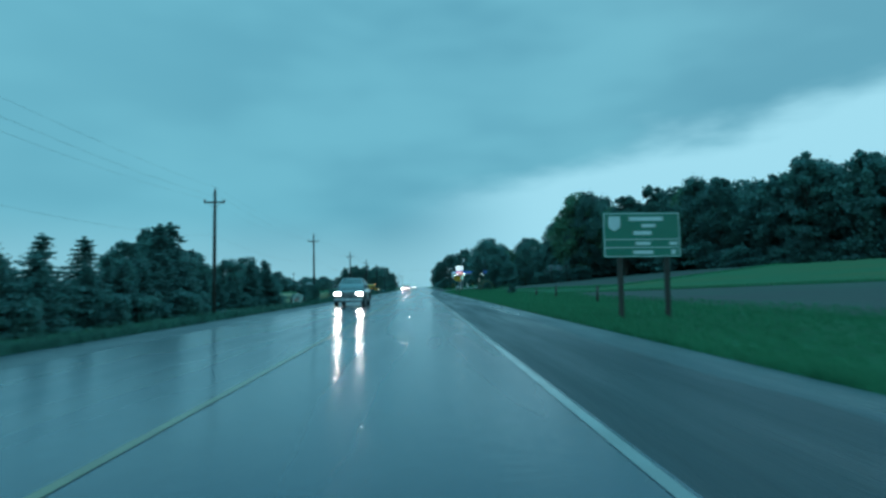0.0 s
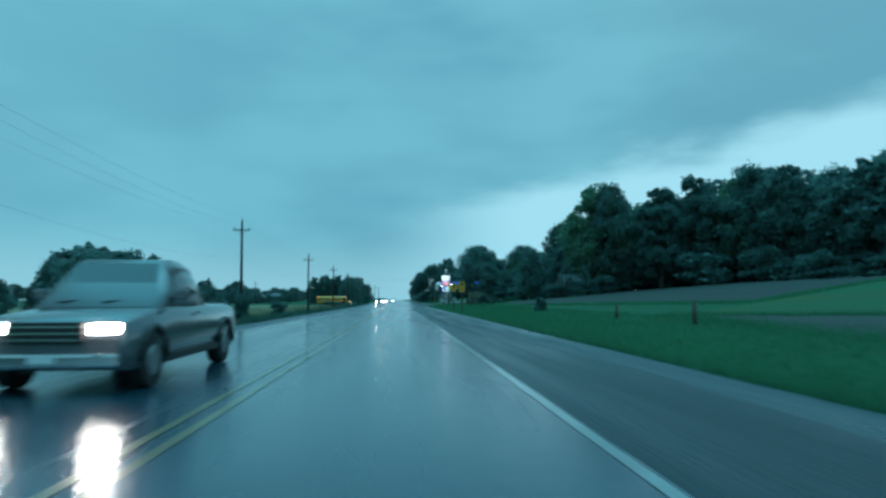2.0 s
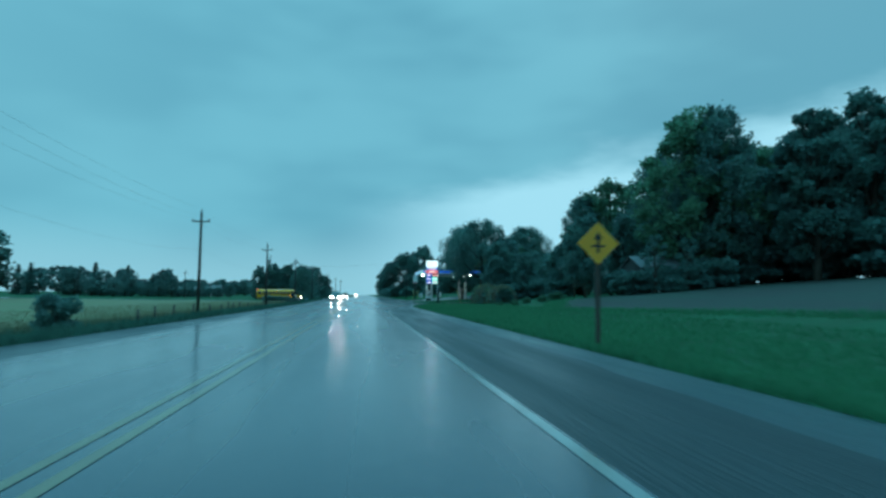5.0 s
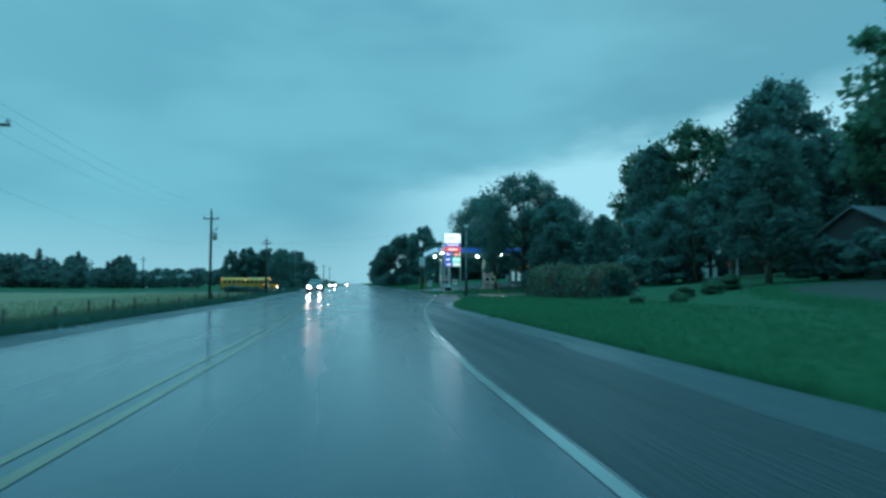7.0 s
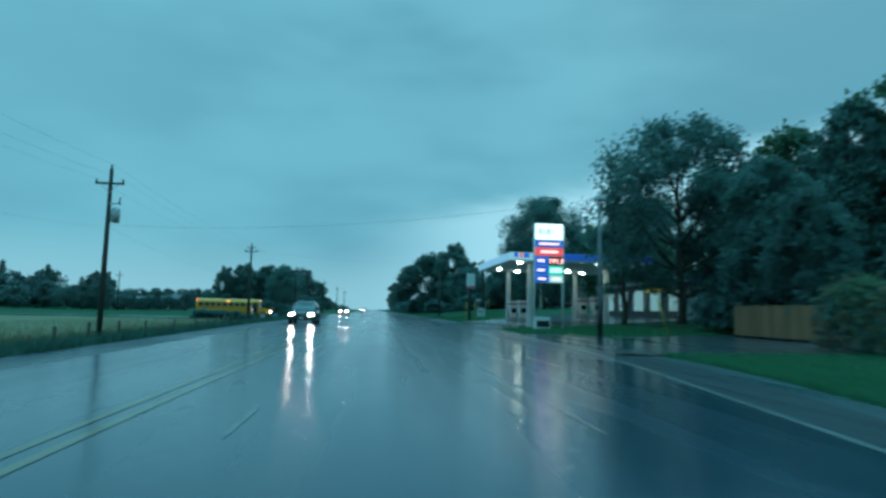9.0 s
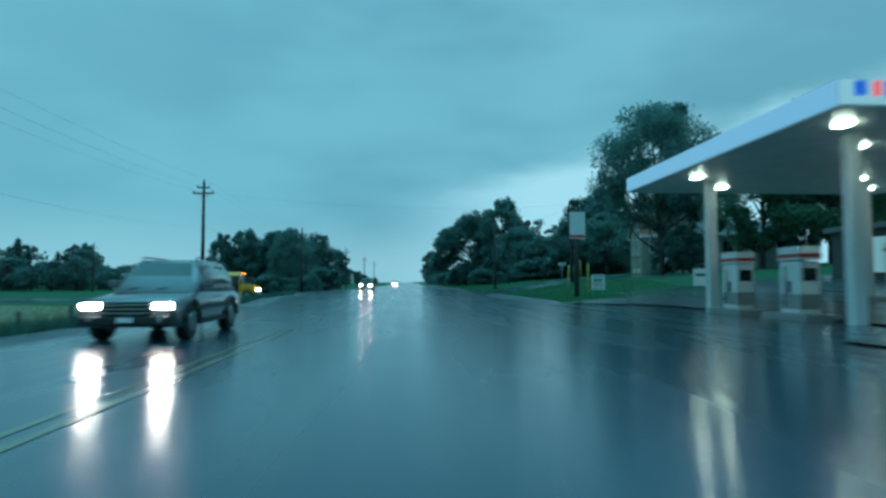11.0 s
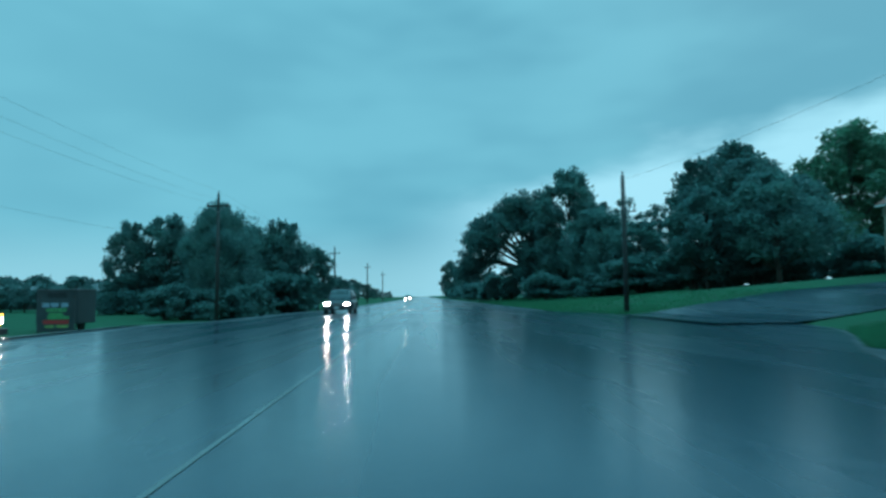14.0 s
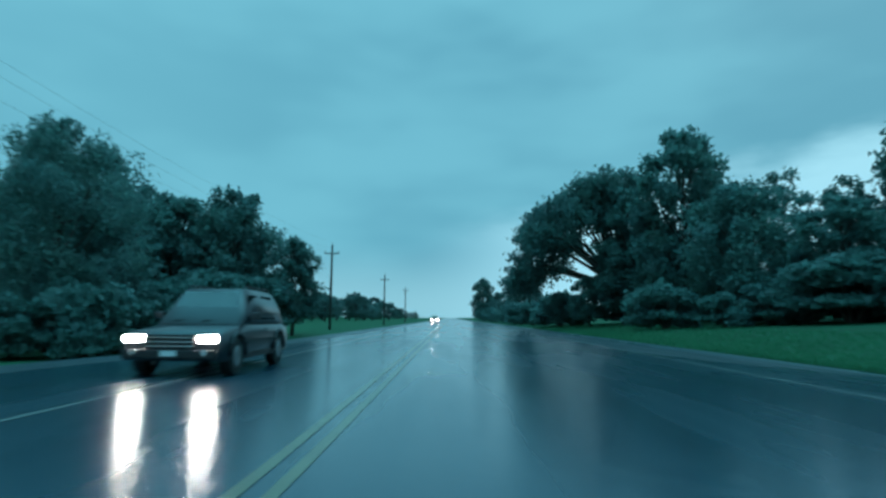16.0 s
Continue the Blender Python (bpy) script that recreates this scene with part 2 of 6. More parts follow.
BUS_BLACK = material("bus_black_trim", (0.015, 0.015, 0.017), 0.4, vary=0.15, bump=0.05)
RUBBER = material("tyre_rubber", (0.018, 0.018, 0.018), 0.7, vary=0.3, bump=0.3)
RIM = material("wheel_rim", (0.35, 0.36, 0.37), 0.35, metal=0.8, vary=0.2, bump=0.05)
CAR_GREY = material("silver_grey_car_paint", (0.11, 0.12, 0.13), 0.25, metal=0.3, vary=0.08, bump=0, coat=1.0)
CAR_DARK = material("dark_car_paint", (0.018, 0.022, 0.028), 0.28, metal=0.0, vary=0.08, bump=0, coat=0.35)
CHROME = material("chrome", (0.6, 0.61, 0.62), 0.15, metal=1.0, vary=0.05, bump=0)
GLASS = glass("tinted_glass")
CONCRETE = material("wet_concrete", (0.27, 0.27, 0.26), 0.4, vary=0.25, scale=0.8, fine_scale=25, bump=0.2)
METAL_WHITE = material("white_painted_metal", (0.68, 0.7, 0.7), 0.35, vary=0.12, scale=1, fine_scale=25, bump=0.04)
SIDING = material("white_siding", (0.48, 0.51, 0.52), 0.6, vary=0.15, scale=1, fine_scale=25, bump=0.1)
BLUE_FASCIA = material("blue_fascia", (0.01, 0.09, 0.55), 0.35, vary=0.1, bump=0.03)
BRICK_BUFF = material("buff_brick", (0.33, 0.30, 0.23), 0.8, vary=0.25, scale=1.2, fine_scale=18, bump=0.4)
ROOF_RED = material("red_brown_shingles", (0.33, 0.085, 0.06), 0.7, vary=0.25, scale=1.5, fine_scale=14, bump=0.4)
ROOF_GREY = material("grey_shingles", (0.16, 0.15, 0.15), 0.75, vary=0.25, scale=1.5, fine_scale=14, bump=0.4)
TRIM_WHITE = material("white_trim_paint", (0.7, 0.7, 0.68), 0.45, vary=0.12, bump=0.05)
DARK_WALL = material("dark_barn_boards", (0.06, 0.065, 0.07), 0.7, vary=0.3, scale=1, fine_scale=12, bump=0.3, stretch=(1, 1, 0.15))
YELLOW_PLASTIC = material("yellow_guard_plastic", (0.42, 0.30, 0.06), 0.4, vary=0.15, bump=0.05)
PUMP_RED = material("red_enamel", (0.5, 0.03, 0.03), 0.35, vary=0.15, bump=0.03)
HEADLIGHT = glow("headlight_beam", (1.0, 0.97, 0.92), 110)
FARLIGHT = glow("far_headlight", (1.0, 0.97, 0.92), 55)
AMBER = glow("amber_lamp", (1.0, 0.35, 0.04), 6)
RED_LAMP = glow("red_lamp", (1.0, 0.05, 0.04), 4)
CANOPY_LIGHT = glow("canopy_light", (0.72, 1.0, 0.86), 48)
LIT_WHITE = glow("lit_white_panel", (0.78, 1.0, 1.0), 1.5)
LIT_BLUE = glow("lit_blue_panel", (0.02, 0.16, 0.75), 0.5)
LIT_RED = glow("lit_red_panel", (0.9, 0.10, 0.12), 0.85)
LIT_GREEN = glow("lit_green_panel", (0.02, 0.62, 0.42), 0.8)
LIT_PALE = glow("lit_price_digits", (1.0, 0.75, 0.7), 1.4)
FASCIA_GLOW = glow("lit_blue_fascia", (0.03, 0.17, 0.75), 0.26)
WINDOW_LIT = glow("lit_shop_window", (0.36, 0.58, 0.58), 0.32)

# ---- mesh helpers ----


def mesh_ob(name, bm, mat):
    me = bpy.data.meshes.new(name)
    bm.to_mesh(me)
    bm.free()
    for m in mat if isinstance(mat, (list, tuple)) else [mat]:
        me.materials.append(m)
    return new(name, me)


def part(name, bm, mat, parent, label=""):
    ob = mesh_ob(name, bm, mat)
    ob.parent = parent
    return tagged(ob, label)


def thing(name, at, rz=0, label="", category="", group="", kind=""):
    e = new(name)
    e.empty_display_size = 0.2
    e.matrix_world = pose(*at, 0, 0, rz)
    return tagged(e, label, category, group, kind)


def box(x0, x1, y0, y1, z0, z1, bevel=0.0, bm=None):
    bm = bm or bmesh.new()
    r = bmesh.ops.create_cube(bm, size=1)
    for v in r["verts"]:
        v.co = ((x0 + x1) / 2 + v.co.x * (x1 - x0), (y0 + y1) / 2 + v.co.y * (y1 - y0), (z0 + z1) / 2 + v.co.z * (z1 - z0))
    if bevel:
        edges = list({e for v in r["verts"] for e in v.link_edges})
        bmesh.ops.bevel(bm, geom=edges, offset=bevel, segments=2, affect="EDGES", profile=0.6)
    return bm


def tube(points, radii, sides=8, bm=None, cap=True):
    bm = bm or bmesh.new()
    rings = []
    pts = [Vector(p) for p in points]
    for i, p in enumerate(pts):
        d = (pts[min(i + 1, len(pts) - 1)] - pts[max(i - 1, 0)]).normalized()
        a = d.orthogonal().normalized() if abs(d.z) < 0.95 else Vector((1, 0, 0))
        a = (a - d * a.dot(d)).normalized()
        b = d.cross(a)
        r = radii[i] if isinstance(radii, (list, tuple)) else radii
        rings.append([bm.verts.new(p + (a * math.cos(k * 2 * math.pi / sides) + b * math.sin(k * 2 * math.pi / sides)) * r) for k in range(sides)])
    for q, w in zip(rings, rings[1:]):
        for k in range(sides):
            f = bm.faces.new((q[k], q[(k + 1) % sides], w[(k + 1) % sides], w[k]))
            f.smooth = True
    if cap:
        bm.faces.new(rings[0][::-1])
        bm.faces.new(rings[-1])
    return bm


def prism(outline, axis, lo, hi, bm=None, bevel=0.0):
    """A flat outline of (a, b) pairs pushed along an axis: 'x' takes (y, z), 'y' takes (x, z), 'z' takes (x, y)."""
    bm = bm or bmesh.new()
    put = {"x": lambda a, b, c: (c, a, b), "y": lambda a, b, c: (a, c, b), "z": lambda a, b, c: (a, b, c)}[axis]
    lower = [bm.verts.new(put(a, b, lo)) for a, b in outline]
    upper = [bm.verts.new(put(a, b, hi)) for a, b in outline]
    n = len(outline)
    fs = [bm.faces.new(lower), bm.faces.new(upper[::-1])]
    for i in range(n):
        fs.append(bm.faces.new((lower[i], upper[i], upper[(i + 1) % n], lower[(i + 1) % n])))
    bmesh.ops.recalc_face_normals(bm, faces=fs)
    if bevel:
        bmesh.ops.bevel(bm, geom=list({e for f in fs for e in f.edges}), offset=bevel, segments=2, affect="EDGES")
    return bm


def sheet(xs_of_y, ys, lift, height):
    """A strip that follows the ground between xs_of_y(y), a list of x values."""
    bm = bmesh.new()
    rows = [[bm.verts.new((x, y, height(x, y) + lift)) for x in xs_of_y(y)] for y in ys]
    for a, b in zip(rows, rows[1:]):
        for i in range(len(a) - 1):
            bm.faces.new((a[i], a[i + 1], b[i + 1], b[i])).smooth = True
    return bm


def ease(v, lo, hi):
    s = min(max((v - lo) / (hi - lo), 0), 1)
    return s * s * (3 - 2 * s)


def steps(lo, hi, n):
    return [lo + (hi - lo) * i / n for i in range(n + 1)]


# ---- the lie of the land ----


def right_line(y):
    """The white edge line on the near side, which widens into a turning lane."""
    return float(np.interp(y, (112, 118, 124, 130, 138, 145, 151, 157, 163, 170, 245, 262), (3.65, 3.72, 4.0, 4.5, 5.35, 6.25, 7.3, 8.3, 9.05, 9.2, 9.1, 8.25)))


def pave_right(y):
    return right_line(y) + 0.1 + 5.5 * ease(y, 158, 170) * (1 - ease(y, 174, 180)) + 5.5 * ease(y, 184, 190) * (1 - ease(y, 203, 209)) + 7.0 * ease(y, 228.5, 244.5) * (1 - 0.25 * ease(y, 248, 256)) * (1 - ease(y, 257, 277))


def shoulder_right(y):
    return max(7.0 + 3.6 * ease(y, 138, 160) + 1.1 * ease(y, 204, 214), pave_right(y) + 0.2)


def pave_left(y):
    return -4.1 - 0.9 * ease(y, 150, 190) - 2.2 * ease(y, 205, 225) + 2.2 * ease(y, 262, 285) - 2.2 * ease(y, 236, 241) * (1 - ease(y, 250, 255))


def shoulder_left(y):
    return pave_left(y) - 1.5


def land(x, y):
    """Height of the open ground."""
    a, b = shoulder_left(y), shoulder_right(y)
    if x < a:
        d = a - x
        floor = -1.1 + 0.35 * ease(y, 205, 238) + 0.4 * ease(y, 280, 330)
        return max(-0.19 * d, floor) + min(max(d - 40, 0), 200) * 0.004
    if x > b:
        d = min(x - b, 48)
        near = 0.01 * min(d, 7) + 0.09 * max(d - 7, 0)
        far = min(0.075 * d, 2.2)
        # the corner lawn climbs more steeply to the brick house
        lawn = 0.15 * min(d, 8) + 0.075 * min(max(d - 8, 0), 30)
        far += (lawn - far) * ease(y, 210, 224) * (1 - ease(y, 264, 284))
        k = ease(y, 150, 205)
        return near * (1 - k) + far * k
    return -0.05


def ground_at(x, y):
    return max(land(x, y), 0.0) if shoulder_left(y) <= x <= shoulder_right(y) else land(x, y)


ys_main = steps(-60, 420, 240)
xs_out = [-3000, -1200, -500, -240, -140, -90, -60, -45, -35, -28, -23, -19]
xs_out_r = [22, 26, 31, 37, 44, 52, 62, 75, 100, 150, 260, 600, 1300, 3000]


def ground_row(y):
    a, b = shoulder_left(y), shoulder_right(y)
    return xs_out + [a - 10 + i * 1.25 for i in range(7)] + [a - 0.6, a, a + 0.02, -2, 2, b - 0.02, b, b + 0.6] + [b + 1.2 + i * 1.3 for i in range(7)] + xs_out_r


ground = mesh_ob("ground", sheet(lambda y: sorted(ground_row(y)), [-1500, -400, -150] + ys_main + [480, 560, 700, 1000, 1600, 3000], 0.0, land), GRASS)
tagged(ground, "rain-soaked green grass ground on both sides of the road", "ground", kind="structure")
ys_road = [-400, -150] + ys_main + [520, 700, 1100, 2200]


def flat(x, y):
    return 0.0


road = mesh_ob("road", sheet(lambda y: [pave_left(y), -2.5, -1.2, 0, 1.3, 2.6, right_line(y), pave_right(y)], ys_road, 0.0, flat), ASPHALT)
tagged(road, "wet dark asphalt highway shining with rain", "road", kind="structure")


def stone_edge(y):
    """Where the dark packed shoulder gives way to the pale stone strip by the grass."""
    return pave_right(y) + (shoulder_right(y) - pave_right(y)) * (0.68 + 0.03 * math.sin(y * 0.37) + 0.02 * math.sin(y * 1.3))


sh_r = mesh_ob("shoulder_near", sheet(lambda y: [pave_right(y), (pave_right(y) + stone_edge(y)) / 2, stone_edge(y)], ys_road, -0.012, flat), SHOULDER)
tagged(sh_r, "wet dark packed gravel shoulder beside the highway", "shoulder", kind="structure")
sh_e = mesh_ob("shoulder_edge", sheet(lambda y: [stone_edge(y), (stone_edge(y) + shoulder_right(y)) / 2, shoulder_right(y)], ys_road, -0.012, flat), VERGE_STONE)
tagged(sh_e, "pale wet stone strip between shoulder and grass", "shoulder", kind="structure")
sh_l = mesh_ob("shoulder_far", sheet(lambda y: [shoulder_left(y), pave_left(y) - 0.7, pave_left(y)], ys_road, -0.012, flat), GRAVEL)
tagged(sh_l, "wet grey gravel shoulder beyond the oncoming lane", "shoulder", kind="structure")

# the side road that crosses, the driveway and the filling station's yard
cross_l = mesh_ob("side_road_west", sheet(lambda y: [-400, -200, -120, -80, -55, -40, -30, -24, -19, -17.5, -16, -15, -14, -13, -12, -11, -10.4], steps(240.5, 250.5, 10), 0.04, ground_at), ASPHALT)
tagged(cross_l, "wet asphalt side road joining the highway by the field", "road", kind="structure")
cross_r = mesh_ob("side_road_east", sheet(lambda y: [13 + 0.8 * k for k in range(35)] + [45, 52, 60, 100, 200, 400], steps(244.3, 255.4, 12), 0.06, ground_at), ASPHALT)
tagged(cross_r, "wet asphalt side road passing the brick house", "road", kind="structure")
drive = mesh_ob("driveway_gravel", sheet(lambda y: [-60, -40, -30, -22, -16, -12, -9, -7, -5.5], [62, 63.5, 65, 66.5], 0.03, ground_at), GRAVEL)
tagged(drive, "wet gravel driveway leaving the highway among spruces", "driveway", kind="structure")
yard = mesh_ob("station_yard", sheet(lambda y: [max(pave_right(y) - 0.05, 10.6) + 5.2 * ease(y, 207, 210) + 0.8 * k for k in range(36)], steps(184, 214, 30), 0.06, ground_at), LOT)
tagged(yard, "wet paved forecourt of the filling station", "forecourt", kind="structure")
yard2 = mesh_ob("station_entrance", sheet(lambda y: [pave_right(y) - 0.05] + [shoulder_right(y) + 0.02 + (26 - shoulder_right(y)) * k / 7 for k in range(8)], steps(160, 173.5, 14), 0.035, ground_at), LOT)
tagged(yard2, "wet paved entrance to the filling station", "entrance", kind="structure")
path_r = mesh_ob("pavement_path", sheet(lambda y: [11.6 + 0.8 * k for k in range(30)], steps(224.7, 225.5, 3), 0.05, ground_at), PATH_STONE)
tagged(path_r, "narrow wet concrete path across the lawn", "path", kind="structure")

def crop_top(x, y):
    """The crop stands knee-high, and its rim drops to the soil."""
    rim = x < -160.5 or x > -16.3 or y < 98.1 or y > 221.9
    return ground_at(x, y) + (-0.05 if rim else 0.42 + 0.04 * math.sin(x * 0.7 + y) * math.sin(y * 0.43))


wheat = mesh_ob("wheat_field", sheet(lambda y: [-161, -160, -120, -80, -66, -55, -47, -40, -35, -30, -27, -24, -21.5, -19, -17.7, -16.5, -16.2], [98] + steps(98.4, 221.6, 90) + [222], 0.0, crop_top), WHEAT)
tagged(wheat, "pale ripening grain field behind a post fence", "field", kind="structure")


def between(lo, hi, n=16):
    return lambda y: [lo(y) + (hi(y) - lo(y)) * k / n for k in range(n + 1)]


def plot_edge(y):
    """Line where the near plot meets the hay."""
    return 15.9 + (63.8 - y) * 0.29


near_plot = mesh_ob("tilled_plot", sheet(between(lambda y: 14.4 + 0.3 * math.sin(y * 0.5) + 2 * ease(y, 46, 61), lambda y: plot_edge(y) + 0.3 * math.sin(y * 0.9)), steps(-60, 62, 62), 0.04, ground_at), SOIL)
tagged(near_plot, "dark wet tilled soil beside the green verge", "field", kind="structure")
far_plot = mesh_ob("tilled_field", sheet(between(lambda y: float(np.interp(y, (67, 96, 120, 134, 140), (24, 20, 15.8, 20.5, 24))) + 0.3 * math.sin(y * 0.7), lambda y: min(24.6 + (y - 67) * 1.39, 36 + (150 - y) * 0.83)), steps(67, 138, 50), 0.04, ground_at), SOIL)
tagged(far_plot, "dark wet tilled field rising to the woods", "field", kind="structure")
hay_strip = mesh_ob("hay_strip", sheet(between(lambda y: max(plot_edge(y) + 0.5, 24.9 + (y - 67) * 1.39 if y > 62 else 0) + 0.25 * math.sin(y * 1.1), lambda y: 112), steps(-60, 100, 90), 0.05, ground_at), HAY)
tagged(hay_strip, "short green hay between tilled plots", "field", kind="structure")

# ---- road paint ----


def stripe(name, x_of_y, width, y0, y1, mat, label):
    n = max(int((y1 - y0) / 2), 1)
    ob = mesh_ob(name, sheet(lambda y: [x_of_y(y) - width / 2, x_of_y(y) + width / 2], steps(y0, y1, n), 0.005, flat), mat)
    return tagged(ob, label, "road marking", kind="structure")


def centre(y):
    return -0.55 * ease(y, 118, 150) + 0.75 * ease(y, 236, 258)


stripe("edge_line_near", right_line, 0.115, -60, 172, PAINT_WHITE, "worn white edge line on the wet road")
stripe("edge_line_near", right_line, 0.13, 258, 700, PAINT_WHITE, "worn white edge line past the crossing")
stripe("edge_line_far", lambda y: -3.05 - 0.3 * ease(y, 150, 190), 0.11, 257, 700, PAINT_WHITE, "worn white edge line of the oncoming lane")
stripe("centre_line_left", lambda y: centre(y) - 0.13 * ease(y, 22, 34), 0.10, -60, 190, PAINT_YELLOW, "faded yellow double centre line")
stripe("centre_line_right", lambda y: centre(y) + 0.13, 0.11, 30, 190, PAINT_YELLOW, "faded yellow double centre line")
stripe("centre_line_left", lambda y: centre(y) - 0.13, 0.11, 256, 700, PAINT_YELLOW, "faded yellow double centre line")
stripe("centre_line_right", lambda y: centre(y) + 0.13, 0.11, 256, 700, PAINT_YELLOW, "faded yellow double centre line")
PAINT_FADED = material("faded_road_paint", (0.14, 0.15, 0.15), 0.35, vary=0.4, scale=1.5, fine_scale=30, bump=0.2, coat=0.5)
for y0 in (139.6, 148.3, 157.9, 167.0, 176.0):
    stripe("lane_dash", lambda y: 0.78, 0.06, y0, y0 + 1.7, PAINT_FADED, "short white lane dash on wet asphalt")
    stripe("lane_dash", lambda y: 4.4, 0.06, y0 + 0.2, y0 + 1.8, PAINT_FADED, "short white lane dash on wet asphalt")
stripe("lane_line", lambda y: 0.72 - 0.008 * (y - 218), 0.05, 217, 238, PAINT_FADED, "thin worn white line across the crossing")

# ---- trees ----


def leaf_mesh(name, centres, sizes, rng, mat, flatten=1.0, droop=0.0):
    """Many small leaves as one mesh."""
    n = len(centres)
    a = rng.normal(size=(n, 3))
    a[:, 2] *= flatten
    a[:, 2] -= droop
    a /= np.linalg.norm(a, axis=1)[:, None]
    b = np.cross(a, rng.normal(size=(n, 3)))
    b /= np.linalg.norm(b, axis=1)[:, None] + 1e-9
    c = np.cross(a, b)
    s = sizes[:, None]
    verts = np.stack([centres - a * s, centres + a * s * 0.8 - b * s * 0.6, centres + a * s * 0.8 + b * s * 0.6], 1).reshape(-1, 3)
    faces = np.arange(n * 3).reshape(-1, 3)
    me = bpy.data.meshes.new(name)
    me.from_pydata(verts.tolist(), [], faces.tolist())
    me.materials.append(mat)
    return me


def leafy_tree(seed, h, r, bole=0.22, lobes=34, leaves=150, mat=None, size=0.42, narrow=1.0, loose=1.0):
    """A broad-leaved tree: bent trunk, limbs, and lobes of leaf clumps with gaps between them."""
    rng = np.random.default_rng(seed)
    t = thing("tree", (0, 0, 0))
    bm = bmesh.new()
    lean = rng.normal(0, 0.03, 2)
    n = 7
    spine = [Vector((lean[0] * h * k / n + rng.normal(0, 0.05), lean[1] * h * k / n + rng.normal(0, 0.05), h * 0.86 * k / n)) for k in range(n + 1)]
    spine[0] = Vector((0, 0, -0.3))
    tube(spine, [h * 0.022 * (1 - 0.9 * k / n) + 0.02 for k in range(n + 1)], 8, bm)
    cs, rs = [], []
    for k in range(lobes):
        f = (k + 0.5) / lobes
        z = h * (bole + (1 - bole) * (0.06 + 0.88 * f))
        wide = math.sin(math.pi * min(0.16 + 0.80 * f, 1)) ** 0.75
        ang = k * 2.4 + rng.normal(0, 0.5)
        rad = r * wide * (0.35 + 0.65 * math.sqrt(rng.random()))
        c = Vector((math.cos(ang) * rad, math.sin(ang) * rad * narrow, z + rng.normal(0, 0.03) * h))
        lr = r * rng.uniform(0.13, 0.36) * (0.65 + 0.35 * wide)
        c.z = min(c.z, h - lr * 0.7)
        cs.append(c)
        rs.append(lr)
        if k % 2 == 0:
            base = spine[min(int(n * max(z / h - 0.18, 0.15)), n - 1)]
            mid = base.lerp(c, 0.55) + Vector((0, 0, -0.04 * h))
            tube([base, mid, c], [h * 0.008, h * 0.005, 0.02], 5, bm, cap=False)
    part("trunk", bm, BARK, t)
    pts, sz = [], []
    leaves *= 2
    for c, lr in zip(cs, rs):
        # each lobe is a handful of sprays, with loose twigs at its rim
        tips = rng.normal(size=(14, 3))
        tips /= np.linalg.norm(tips, axis=1)[:, None]
        d = tips[rng.integers(0, 14, leaves)] + rng.normal(0, 0.42, (leaves, 3))
        d /= np.linalg.norm(d, axis=1)[:, None]
        q = lr * (rng.uniform(0.2, 1.1, leaves) ** 0.65 + np.where(rng.random(leaves) < 0.16, rng.uniform(0, 0.4, leaves), 0) * loose)
        p = np.array(c) + d * q[:, None] * [1.1, 1.1, 0.92] + rng.normal(0, 0.14 * loose, (leaves, 3)) * lr
        pts.append(p)
        sz.append(rng.uniform(0.5, 1.25, leaves) * size * 0.74)
    crown = new("crown", leaf_mesh("crown", np.concatenate(pts), np.concatenate(sz), rng, mat or LEAF, 0.7))
    crown.parent = t
    return t


def spruce_tree(seed, h, r, mat=None, thin=1.0):
    """A spruce: straight trunk and whorls of drooping boughs with needle sprays."""
    rng = np.random.default_rng(seed)
    t = thing("spruce_tree", (0, 0, 0))
    part("trunk", tube([(0, 0, -0.3), (0, 0, h * 0.5), (0, 0, h)], [h * 0.018, h * 0.011, 0.01], 8), BARK, t)
    pts, sz = [], []
    levels = int(h * 2.6)
    for k in range(levels):
        f = k / levels
        z = h * (0.05 + 0.94 * f)
        reach = r * (1 - f) ** 0.9 * rng.uniform(0.78, 1.18) + 0.1
        for j in range(int((12 - 5 * f) * thin)):
            ang = rng.uniform(0, 2 * math.pi)
            rr = reach * rng.uniform(0.65, 1.15)
            m = max(int(rr * 5.5), 3)
            for s in range(m):
                u = (s + 0.6) / m
                for side in range(5):
                    pts.append((math.cos(ang) * rr * u + rng.normal(0, 0.07 + 0.10 * u), math.sin(ang) * rr * u + rng.normal(0, 0.07 + 0.10 * u),
                                z - 0.32 * rr * u + 0.16 * rr * u * u + rng.normal(0, 0.06)))
                    sz.append(rng.uniform(0.10, 0.21))
    for k in range(10):
        pts.append((rng.normal(0, 0.04), rng.normal(0, 0.04), h * (0.95 + 0.005 * k)))
        sz.append(0.13)
    crown = new("crown", leaf_mesh("crown", np.array(pts), np.array(sz) * 1.15, rng, mat or NEEDLE, 0.45, 0.25))
    crown.parent = t
    return t


